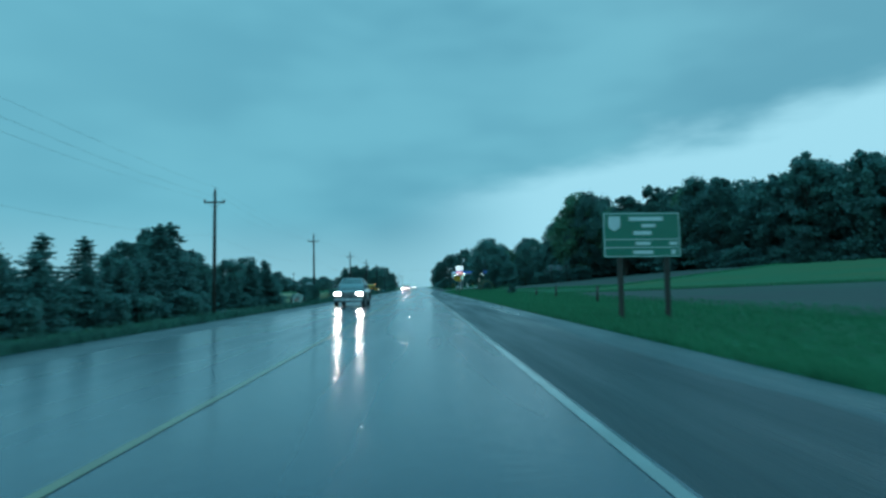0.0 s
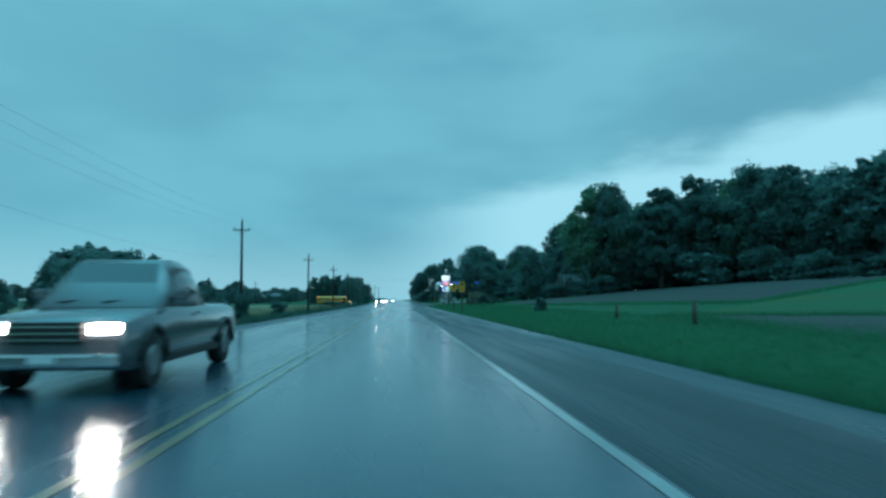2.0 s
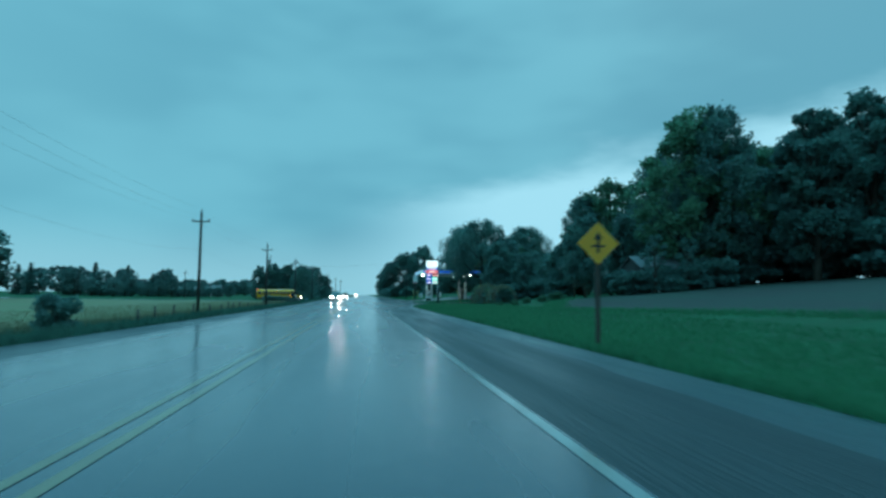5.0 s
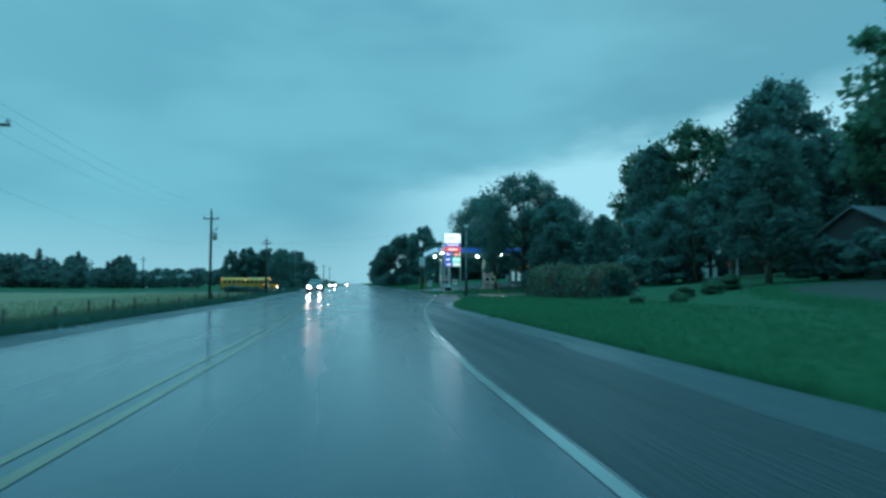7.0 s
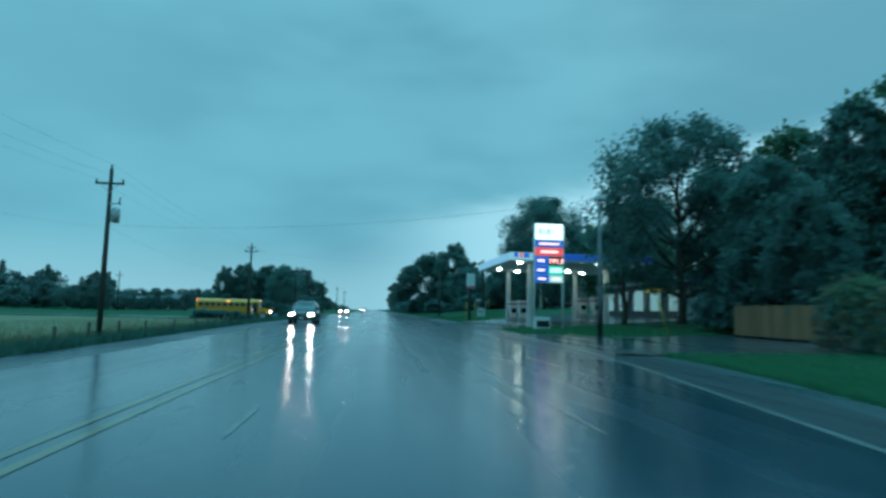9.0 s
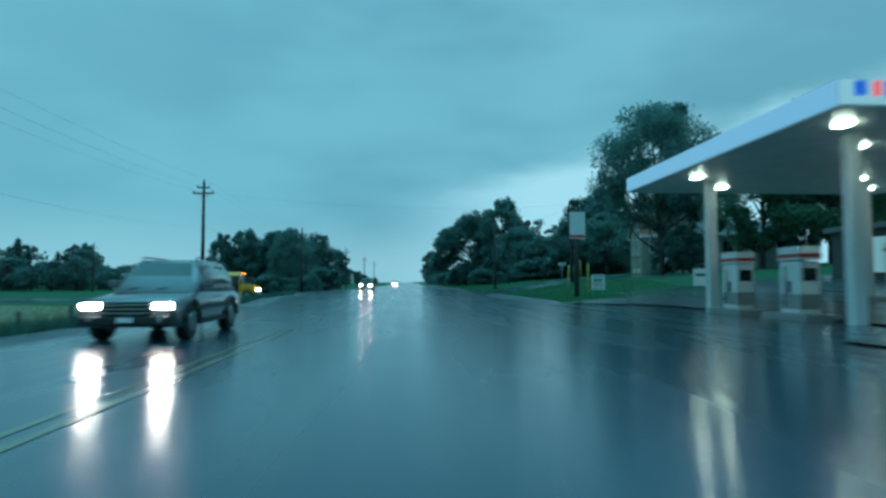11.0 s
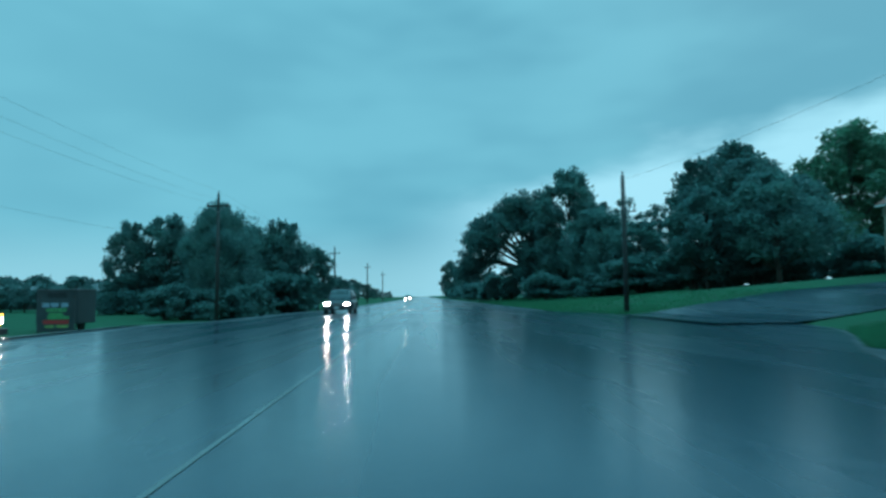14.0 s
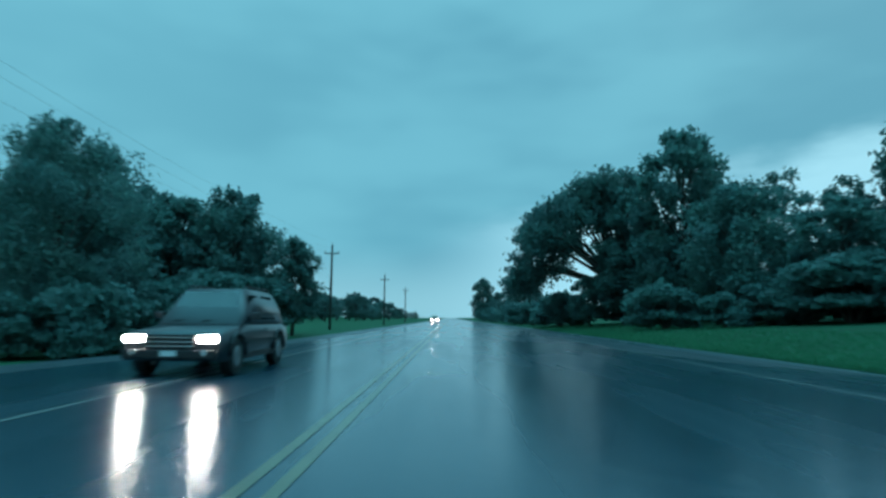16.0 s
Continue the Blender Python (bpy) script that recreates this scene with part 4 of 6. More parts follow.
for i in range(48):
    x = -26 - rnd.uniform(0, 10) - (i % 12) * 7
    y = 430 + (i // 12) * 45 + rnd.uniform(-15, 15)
    plant(hazed_tree[i % 3], x, y, rnd.uniform(0.5, 0.8) * (1 + (i // 12) * 0.12), rnd.uniform(0, 360), 1.3, "distant tree in a hazy treeline", "tree", "distant treeline")
# distance along the road
plant(oak[1], 14.5, 500, 1.42, 30, 0.9, "round tree far along the road", "tree")
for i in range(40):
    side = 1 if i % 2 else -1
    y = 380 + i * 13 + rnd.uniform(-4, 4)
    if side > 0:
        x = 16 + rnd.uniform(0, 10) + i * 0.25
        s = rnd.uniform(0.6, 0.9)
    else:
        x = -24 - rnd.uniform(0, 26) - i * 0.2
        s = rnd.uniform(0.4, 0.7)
    plant(hazed_tree[i % 3], x, y, s, rnd.uniform(0, 360), 1.1, "distant tree far along the highway", "tree", "far roadside trees")
for ob in HIDE:
    for child in list(ob.children_recursive):
        bpy.data.objects.remove(child)
    bpy.data.objects.remove(ob)

# ---- utility poles and wires ----


def utility_pole(x, y, top, arm=1.0, transformer=False, second_arm=False, lean=0.0, upper_arm=0.0, label="weathered wooden utility pole with a crossarm"):
    z0 = ground_at(x, y)
    h = top - z0
    p = thing("utility_pole", (x, y, z0), 0, label, "utility pole", "utility poles")
    part("pole", tube([(0, 0, -0.4), (lean * 0.5, 0, h * 0.5), (lean, 0, h)], [0.17, 0.145, 0.11], 10), POLE_WOOD, p)
    if arm:
        part("crossarm", box(lean - arm, lean + arm, -0.17, -0.07, h - 0.98, h - 0.86, 0.01), POLE_WOOD, p)
        for dx in (-arm * 0.9, arm * 0.9):
            part("insulator", tube([(lean + dx, -0.12, h - 0.86), (lean + dx, -0.12, h - 0.74), (lean + dx, -0.12, h - 0.66)], [0.05, 0.07, 0.04], 8), PORCELAIN, p)
        for dx in (-1, 1):
            part("brace", tube([(lean + dx * arm * 0.6, -0.13, h - 0.95), (lean, -0.13, h - 1.5)], 0.018, 5), STEEL, p)
    part("insulator", tube([(lean, 0, h), (lean, 0, h + 0.16), (lean, 0, h + 0.3)], [0.05, 0.07, 0.035], 8), PORCELAIN, p)
    if upper_arm:
        part("crossarm", box(lean - upper_arm, lean + upper_arm, -0.17, -0.07, h - 0.5, h - 0.4, 0.01), POLE_WOOD, p)
        for dx in (-upper_arm * 0.9, upper_arm * 0.9):
            part("insulator", tube([(lean + dx, -0.12, h - 0.4), (lean + dx, -0.12, h - 0.3), (lean + dx, -0.12, h - 0.23)], [0.045, 0.06, 0.035], 8), PORCELAIN, p)
    if second_arm:
        part("bracket", box(lean - 0.05, lean + 0.75, -0.1, -0.04, h - 2.2, h - 2.12, 0.01), STEEL, p)
        part("cutout", tube([(lean + 0.6, -0.07, h - 2.15), (lean + 0.66, -0.07, h - 1.75)], 0.05, 6), PORCELAIN, p)
    if transformer:
        part("transformer", tube([(lean + 0.42, 0, h - 3.3), (lean + 0.42, 0, h - 3.24), (lean + 0.42, 0, h - 2.5), (lean + 0.42, 0, h - 2.4)], [0.2, 0.25, 0.25, 0.17], 14), STEEL, p, "grey steel transformer can")
    return p


POLES = [(-14.3, 4.5, 9.2), (-14.36, 49.5, 9.1), (-14.3, 94.9, 9.35), (-13.9, 138.7, 9.05), (-14.1, 181.2, 9.35), (-14.3, 225.7, 9.4), (-14.0, 270.7, 9.45), (-12.5, 324, 9.4), (-11.5, 372, 9.3), (-11, 420, 9.3)]
for i, (x, y, top) in enumerate(POLES):
    utility_pole(x, y, top, 0.85, i == 4, i == 4, -0.12 if i == 2 else 0.0, 0.5 if i == 5 else 0.0)
utility_pole(18.8, 234.7, 9.0, 0.0, True, True, -0.25, label="weathered wooden utility pole with a transformer")
utility_pole(14.4, 258.0, 8.3, 0.0, False, True, 0.0, label="weathered wooden utility pole at the roadside")
for x, y in ((-60, 300), (-95, 300), (-130, 300)):
    utility_pole(x, y, 9.0, 0.8, label="distant utility pole along the side road")


def wire(a, b, sag, radius=0.004):
    a, b = Vector(a), Vector(b)
    pts = [a.lerp(b, k / 14) - Vector((0, 0, sag * 4 * (k / 14) * (1 - k / 14))) for k in range(15)]
    ob = mesh_ob("overhead_wire", tube(pts, radius, 5), CABLE)
    return tagged(ob, "thin black overhead wire strung between poles", "wire", "overhead wires")


for (x0, y0, t0), (x1, y1, t1) in zip(POLES[:8], POLES[1:8]):
    for dx, dz, sag in ((-0.77, -0.64, 0.7), (0.77, -0.64, 0.75), (0, 0.32, 0.6), (0.14, -3.6, 1.0)):
        wire((x0 + dx, y0 - 0.12, t0 + dz), (x1 + dx, y1 - 0.12, t1 + dz), sag)
wire((-13.95, 181.2, 5.9), (13.4, 172.8, 7.2), 0.7, 0.005)
wire((18.6, 234.7, 8.7), (14.4, 258.0, 8.1), 0.4, 0.006)
wire((-14.2, 225.7, 8.6), (18.6, 234.7, 8.9), 0.8, 0.004)
wire((18.6, 234.7, 8.7), (34, 257, 6.6), 0.5, 0.006)

# ---- signs ----


def bars(parent, rows, mat, y, name="lettering"):
    for x0, x1, z0, z1 in rows:
        part(name, box(x0, x1, y - 0.006, y, z0, z1, 0.0), mat, parent)


z = ground_at(9.6, 20)
guide = thing("guide_sign", (9.55, 20, z), 0, "large green highway guide sign on two wooden posts", "road sign")
part("panel", box(-1.3, 1.3, -0.04, 0.0, 2.05 - z, 3.55 - z, 0.012), SIGN_GREEN, guide)
bars(guide, [(-1.27, 1.27, 3.50 - z, 3.525 - z), (-1.27, 1.27, 2.075 - z, 2.10 - z), (-1.27, 1.27, 2.64 - z, 2.665 - z), (-1.27, 1.27, 2.37 - z, 2.395 - z)], SIGN_WHITE, -0.04, "border")
for x in (-1.27, 1.245):
    part("border", box(x, x + 0.025, -0.046, -0.04, 2.08 - z, 3.52 - z), SIGN_WHITE, guide)
part("crest", prism([(-1.12, 3.42 - z), (-1.12, 3.1 - z), (-1.05, 3.0 - z), (-0.92, 2.94 - z), (-0.79, 3.0 - z), (-0.72, 3.1 - z), (-0.72, 3.42 - z)], "y", -0.048, -0.041), SIGN_WHITE, guide, "white crest emblem")
bars(guide, [(-0.42, 0.72, 3.27 - z, 3.40 - z), (0.0, 0.46, 3.05 - z, 3.16 - z), (-0.28, 0.32, 2.80 - z, 2.93 - z), (-0.22, 0.28, 2.46 - z, 2.57 - z), (-0.30, 0.36, 2.17 - z, 2.28 - z)], SIGN_WHITE, -0.04)
bars(guide, [(0.92, 1.18, 2.46 - z, 2.56 - z), (0.98, 1.12, 2.15 - z, 2.30 - z)], SIGN_WHITE, -0.04, "arrow")
for x in (-0.72, 0.85):
    part("post", box(x - 0.075, x + 0.075, 0.01, 0.16, -0.4, 3.4 - z, 0.01), POST_WOOD, guide)

z = ground_at(7.4, 90.6)
warn = thing("warning_sign", (7.4, 90.6, z), 0, "yellow diamond warning sign with a black arrow symbol", "road sign")
part("plate", prism([(0, 2.93 - z), (0.5, 2.43 - z), (0, 1.93 - z), (-0.5, 2.43 - z)], "y", -0.03, -0.015), SIGN_YELLOW, warn)
part("symbol", box(-0.035, 0.035, -0.036, -0.03, 2.2 - z, 2.55 - z), SIGN_BLACK, warn)
part("symbol", prism([(0, 2.72 - z), (0.11, 2.52 - z), (-0.11, 2.52 - z)], "y", -0.036, -0.03), SIGN_BLACK, warn)
part("symbol", box(-0.17, 0.17, -0.037, -0.031, 2.34 - z, 2.39 - z), SIGN_BLACK, warn)
part("post", box(-0.05, 0.05, -0.012, 0.06, -0.3, 2.7 - z, 0.008), POST_WOOD, warn)
z = ground_at(7.3, 81.7)
tab = thing("warning_sign", (7.3, 81.7, z), 0, "tall yellow rectangular warning sign with a black symbol", "road sign")
part("plate", box(-0.22, 0.22, -0.03, -0.015, 1.84 - z, 2.7 - z, 0.004), SIGN_YELLOW, tab)
part("symbol", box(-0.11, 0.11, -0.036, -0.03, 2.36 - z, 2.62 - z), SIGN_BLACK, tab)
part("symbol", prism([(0, 1.94 - z), (0.12, 2.14 - z), (-0.12, 2.14 - z)], "y", -0.036, -0.03), SIGN_BLACK, tab)
part("post", box(-0.05, 0.05, -0.012, 0.06, -0.3, 2.6 - z, 0.008), POST_WOOD, tab)


def small_sign(x, y, w, h, z_mid, mat, label, rz=0):
    z = ground_at(x, y)
    s = thing("small_sign", (x, y, z), rz, label, "sign")
    part("board", box(-w / 2, w / 2, -0.02, 0.0, z_mid - h / 2 - z, z_mid + h / 2 - z, 0.004), mat, s)
    part("lettering", box(-w * 0.35, w * 0.35, -0.026, -0.02, z_mid + 0.05 * h - z, z_mid + 0.22 * h - z), SIGN_GREEN if mat != SIGN_RED else SIGN_WHITE, s)
    for dx in (-w * 0.38, w * 0.38):
        part("stake", box(dx - 0.015, dx + 0.015, 0.0, 0.03, -0.2, z_mid - z, 0.0), STEEL, s)
    return s


small_sign(-14.9, 231.5, 0.85, 0.62, -0.35, material("cream_sign_board", (0.55, 0.56, 0.36), 0.4, vary=0.15), "cream lawn sign on wire stakes in the grass")
small_sign(-14.3, 236.5, 0.75, 0.55, -0.1, material("pink_sign_board", (0.62, 0.42, 0.46), 0.4, vary=0.15), "pale pink lawn sign on wire stakes in the grass")
small_sign(-12.6, 237.5, 0.7, 0.6, -0.1, material("blue_sign_board", (0.22, 0.42, 0.6), 0.4, vary=0.15), "pale blue lawn sign on wire stakes in the grass")
for x, y, w, zz in ((18.1, 236.0, 0.72, 3.0), (19.4, 236.4, 0.5, 2.72)):
    z = ground_at(x, y)
    street = thing("street_sign", (x, y, z), 0, "small pale street sign on a steel post", "sign")
    part("blade", box(-w / 2, w / 2, -0.02, 0.0, zz - 0.13 - z, zz + 0.13 - z, 0.004), SIGN_WHITE if w > 0.6 else STEEL, street)
    part("lettering", box(-w * 0.36, w * 0.36, -0.025, -0.02, zz - 0.05 - z, zz + 0.05 - z), SIGN_TEAL, street)
    part("post", tube([(0, 0.03, -0.3), (0, 0.03, zz + 0.1 - z)], 0.028, 8), STEEL, street)
menu = small_sign(14.6, 213.3, 0.85, 0.95, 1.15, SIGN_WHITE, "white sandwich board with green and blue rows beside the pole sign")
zm = 1.15 - ground_at(14.6, 213.3)
for x0, x1, z0, z1, mat in ((-0.36, 0.1, 0.30, 0.40, SIGN_TEAL), (0.14, 0.36, 0.30, 0.40, BLUE_FASCIA), (-0.36, 0.3, -0.10, -0.02, SIGN_TEAL), (-0.3, 0.05, -0.24, -0.16, SIGN_RED), (0.08, 0.34, -0.26, -0.16, SIGN_TEAL), (-0.34, 0.34, -0.42, -0.34, SIGN_TEAL)):
    part("painted_row", box(x0, x1, -0.026, -0.02, zm + z0, zm + z1), mat, menu)
small_sign(17.8, 206, 0.9, 0.9, 1.4, SIGN_WHITE, "pale green board at the station exit")

z = ground_at(-11.3, 67.3)
aboard = thing("yard_sign", (-11.3, 67.3, z + 0.3), 10, "pale peaked yard sign with red writing beside the driveway", "sign")
part("board", prism([(-0.52, 0.12), (0.5, 0.12), (0.56, 1.15), (0.36, 1.32), (0.1, 1.36), (-0.05, 1.5), (-0.32, 1.24), (-0.54, 1.02)], "y", -0.04, 0.02), material("pale_sign_board", (0.55, 0.58, 0.52), 0.5, vary=0.2, scale=2), aboard)
bars(aboard, [(-0.36, 0.12, 0.7, 0.8), (-0.3, 0.02, 0.58, 0.65)], SIGN_RED, -0.045)
bars(aboard, [(-0.2, 0.3, 1.02, 1.08), (-0.1, 0.24, 0.9, 0.95)], POST_WOOD, -0.045)
for x in (-0.66, 0.66):
    part("post", tube([(x, 0.05, -0.6), (x, 0.05, 0.95)], [0.11, 0.09], 8), POST_WOOD, aboard)

z = ground_at(-20, 259)
farm = thing("farm_stand_sign", (-19.5, 259, z), 0, "dark board with green, yellow and red painted patches", "sign")
part("board", box(-1.1, 1.1, -0.06, 0.0, 0.05, 2.05, 0.01), DARK_WALL, farm)
PALE_ROW = material("sign_pale_blue", (0.32, 0.42, 0.52), 0.4, vary=0.2)
LEAF_ROW = material("sign_leaf_green", (0.10, 0.38, 0.14), 0.4, vary=0.25)
LIME_ROW = material("sign_lime", (0.28, 0.42, 0.12), 0.4, vary=0.25)
for x0 in (-0.8, -0.28, 0.3):
    part("lettering", box(x0, x0 + 0.42, -0.07, -0.06, 1.52, 1.78), PALE_ROW, farm, "pale blue letter")
for k in range(5):
    part("lettering", box(-0.55 + k * 0.24, -0.35 + k * 0.24, -0.07, -0.06, 1.24, 1.46), LEAF_ROW, farm, "green letter")
part("patch", prism([(-0.5, 0.8), (0.8, 0.8), (0.8, 0.98), (0.45, 1.0), (0.4, 1.18), (-0.4, 1.18)], "y", -0.07, -0.06), LEAF_ROW, farm, "green painted patch")
part("patch", box(-0.72, 0.78, -0.07, -0.06, 0.52, 0.76), SIGN_RED, farm, "red painted band")
for x0, x1 in ((-0.6, -0.1), (0.05, 0.75)):
    part("lettering", box(x0, x1, -0.07, -0.06, 0.3, 0.46), LIME_ROW, farm, "yellow-green letter")
for x in (-1.0, 1.0):
    part("post", box(x - 0.06, x + 0.06, 0.0, 0.1, -0.3, 2.2, 0.006), POST_WOOD, farm)

z = ground_at(-20.7, 262)
trailer = thing("box_trailer", (-20.7, 262, z), 0, "dark box trailer parked behind the painted board", "trailer")
part("body", box(-1.3, 1.3, -0.9, 1.2, 0.45, 2.55, 0.05), DARK_WALL, trailer)
part("roof", box(-1.34, 1.34, -0.94, 1.24, 2.552, 2.62, 0.02), ROOF_GREY, trailer)
part("door_frame", box(-0.6, 0.6, -0.93, -0.902, 0.55, 2.4, 0.01), BUS_BLACK, trailer)
for x in (-0.95, 0.95):
    part("wheel", prism([(0.1 + 0.32 * math.cos(k * math.pi / 8), 0.32 + 0.32 * math.sin(k * math.pi / 8)) for k in range(16)], "x", x - 0.12, x + 0.12), RUBBER, trailer)

# ---- fence and field posts ----
for i in range(24):
    y = 120 + i * 4.4 + rnd.uniform(-0.3, 0.3)
    x = -12.8 - 0.4 * math.sin(i)
    h = rnd.uniform(1.1, 1.35)
    f = thing("fence_post", (x, y, ground_at(x, y)), rnd.uniform(0, 90), "short weathered wooden fence post in the grass", "fence post", "field fence posts")
    part("post", tube([(0, 0, -0.3), (rnd.uniform(-0.04, 0.04), 0, h)], [0.09, 0.08], 8), POST_WOOD, f)
for x, y, h in ((13.3, 38.3, 1.0), (14.4, 55.2, 1.05), (14.3, 64.2, 0.8)):
    f = thing("field_post", (x, y, ground_at(x, y)), 20, "lone dark wooden post in the field verge", "post", "verge posts")
    part("post", tube([(0, 0, -0.3), (0.03, 0, h)], [0.1, 0.09], 8), POST_WOOD, f)
copyable = bush(66, 1.5, 0.62, size=0.16, leaves=1200)
copyable.matrix_world = pose(14.7, 85.1, ground_at(14.7, 85.1))
tagged(copyable, "small dark shrub alone in the green verge", "shrub")

fence = thing("board_fence", (20.5, 164, ground_at(20.5, 164)), 0, "reddish cedar board fence under the trees", "fence")
for i in range(34):
    part("board", box(0, 0.03, i * 0.24, i * 0.24 + 0.22, 0.05, 1.5 + 0.02 * (i % 3), 0.0), CEDAR, fence)
for i in range(5):
    part("post", box(0.03, 0.13, i * 2.0, i * 2.0 + 0.1, -0.3, 1.6, 0.0), POST_WOOD, fence)
for zz in (0.4, 1.2):
    part("rail", box(0.03, 0.09, 0, 8.1, zz, zz + 0.09), CEDAR, fence)

# ---- vehicles ----


def wheel(parent, x, y, r, w):
    hub = part("wheel", tube([(x - w / 2, y, r), (x + w / 2, y, r)], r * 0.98, 20), RUBBER, parent)
    tyre = part("tyre", tube([(x - w / 2 - 0.004, y, r), (x - w / 2 + 0.04, y, r), (x + w / 2 - 0.04, y, r), (x + w / 2 + 0.004, y, r)], [r * 0.9, r, r, r * 0.9], 24), RUBBER, hub)
    for s in (-1, 1):
        part("rim", tube([(x + s * (w / 2 + 0.002), y, r), (x + s * (w / 2 + 0.02), y, r)], [r * 0.6, r * 0.52], 18), RIM, hub)
    return tyre


def loft(sections, bm=None):
    """sections: (y, half_bottom, half_top, z_bottom, z_top, round)"""
    bm = bm or bmesh.new()
    rings = []
    for y, hb, ht, z0, z1, rd in sections:
        prof = [(-hb, z0), (-hb - 0.02, z0 + (z1 - z0) * 0.45), (-ht - 0.02, z1 - rd), (-ht + rd, z1), (ht - rd, z1), (ht + 0.02, z1 - rd), (hb + 0.02, z0 + (z1 - z0) * 0.45), (hb, z0)]
        rings.append([bm.verts.new((x, y, zz)) for x, zz in prof])
    for a, b in zip(rings, rings[1:]):
        for i in range(8):
            bm.faces.new((a[i], a[(i + 1) % 8], b[(i + 1) % 8], b[i])).smooth = True
    bm.faces.new(rings[0])
    bm.faces.new(rings[-1][::-1])
    bmesh.ops.recalc_face_normals(bm, faces=bm.faces[:])
    return bm


def car(name, x, y, paint, label, tall=1.75, length=4.7, pickup=False, rz=0, lit=True, lamp=None, category="car"):
    """A car whose nose points to -y; the origin lies under the nose."""
    c = thing(name, (x, y, ground_at(x, y) if abs(x) > 8 else 0.0), rz, label, category)
    hood, L = 1.05 if pickup else 0.95, length
    part("body", loft([(0.0, 0.84, 0.8, 0.42, hood - 0.22, 0.06), (0.12, 0.93, 0.86, 0.3, hood - 0.1, 0.08), (1.2, 0.95, 0.88, 0.28, hood, 0.08), (1.5, 0.95, 0.9, 0.28, hood + 0.06, 0.08),
                       (L - 0.5, 0.95, 0.9, 0.3, hood + 0.05, 0.08), (L - 0.1, 0.92, 0.88, 0.34, hood, 0.08), (L, 0.86, 0.84, 0.45, hood - 0.1, 0.06)]), paint, c)
    back = 3.3 if pickup else L - 0.25
    part("cabin", loft([(1.25, 0.84, 0.8, hood - 0.05, hood + 0.02, 0.03), (1.95, 0.86, 0.66, hood, tall - 0.03, 0.1), (2.4, 0.87, 0.68, hood, tall, 0.1), (back - 0.5, 0.87, 0.68, hood, tall - 0.02, 0.1),
                        (back, 0.84, 0.74, hood - 0.02, hood + 0.12, 0.03)]), paint, c)
    bm = bmesh.new()
    ws = [(-0.74, 1.36, hood + 0.06), (0.74, 1.36, hood + 0.06), (0.6, 1.9, tall - 0.1), (-0.6, 1.9, tall - 0.1)]
    ws = [(a, b - 0.03, d + 0.015) for a, b, d in ws]
    bm.faces.new([bm.verts.new(p) for p in ws])
    bmesh.ops.solidify(bm, geom=bm.faces[:], thickness=0.008)
    part("windscreen", bm, GLASS, c)
    for s in (-1, 1):
        for y0, y1 in ((1.85, 2.6), (2.68, min(back - 0.55, 3.6))):
            bm = bmesh.new()
            q = [(s * 0.895, y0 - 0.15, hood + 0.12), (s * 0.895, y1, hood + 0.12), (s * 0.735, y1, tall - 0.14), (s * 0.735, y0 + 0.15, tall - 0.14)]
            bm.faces.new([bm.verts.new(p) for p in q])
            bmesh.ops.solidify(bm, geom=bm.faces[:], thickness=0.01)
            part("side_window", bm, GLASS, c)
        part("headlight", box(s * 0.68 - 0.17, s * 0.68 + 0.17, -0.02, 0.1, hood - 0.30, hood - 0.17, 0.03), (lamp or HEADLIGHT) if lit else GLASS, c, "bright white headlight" if lit else "unlit headlight")
        part("side_mirror", box(s * 1.02 - 0.1, s * 1.02 + 0.1, 1.62, 1.74, hood + 0.12, hood + 0.28, 0.03), paint, c)
        part("tail_light", box(s * 0.78 - 0.1, s * 0.78 + 0.1, L - 0.06, L + 0.012, hood - 0.35, hood - 0.1, 0.02), SIGN_RED, c)
        for yy in (0.85, L - 0.95):
            wheel(c, s * 0.84, yy, 0.36, 0.24)
        for yy in (0.85, L - 0.95):
            arch = [(s * 0.972, yy + 0.44 * math.cos(a), 0.38 + 0.44 * math.sin(a)) for a in [math.pi * k / 10 for k in range(11)]]
            part("wheel_arch", tube(arch, 0.045, 6), BUS_BLACK, c)
        part("door_handle", box(s * 0.968 - 0.012, s * 0.968 + 0.012, 2.5, 2.68, hood - 0.1, hood - 0.06, 0.004), CHROME, c)
        part("sill_trim", box(s * 0.955 - 0.02, s * 0.955 + 0.02, 1.3, L - 1.4, 0.3, 0.4, 0.01), BUS_BLACK, c)
        part("fog_lamp", tube([(s * 0.66, -0.085, 0.47), (s * 0.66, -0.06, 0.47)], 0.055, 10), CHROME, c)
        if not pickup:
            part("roof_rail", tube([(s * 0.6, 2.1, tall + 0.0), (s * 0.6, 2.2, tall + 0.05), (s * 0.6, back - 0.7, tall + 0.04), (s * 0.6, back - 0.6, tall - 0.02)], 0.018, 6), BUS_BLACK, c)
        part("wiper", tube([(s * 0.3 - 0.25, 1.28, hood + 0.09), (s * 0.3 + 0.2, 1.42, hood + 0.14)], 0.012, 5), BUS_BLACK, c)
    part("grille", box(-0.46, 0.46, -0.035, 0.06, hood - 0.42, hood - 0.15, 0.02), BUS_BLACK, c)
    for k in range(3):
        part("grille_bar", box(-0.44, 0.44, -0.05, -0.035, hood - 0.38 + k * 0.08, hood - 0.355 + k * 0.08), CHROME, c)
    part("bumper", box(-0.88, 0.88, -0.07, 0.1, 0.34, 0.52, 0.04), CHROME if pickup else BUS_BLACK, c)
    part("plate", box(-0.15, 0.15, -0.08, -0.07, 0.4, 0.5, 0.0), SIGN_WHITE, c)
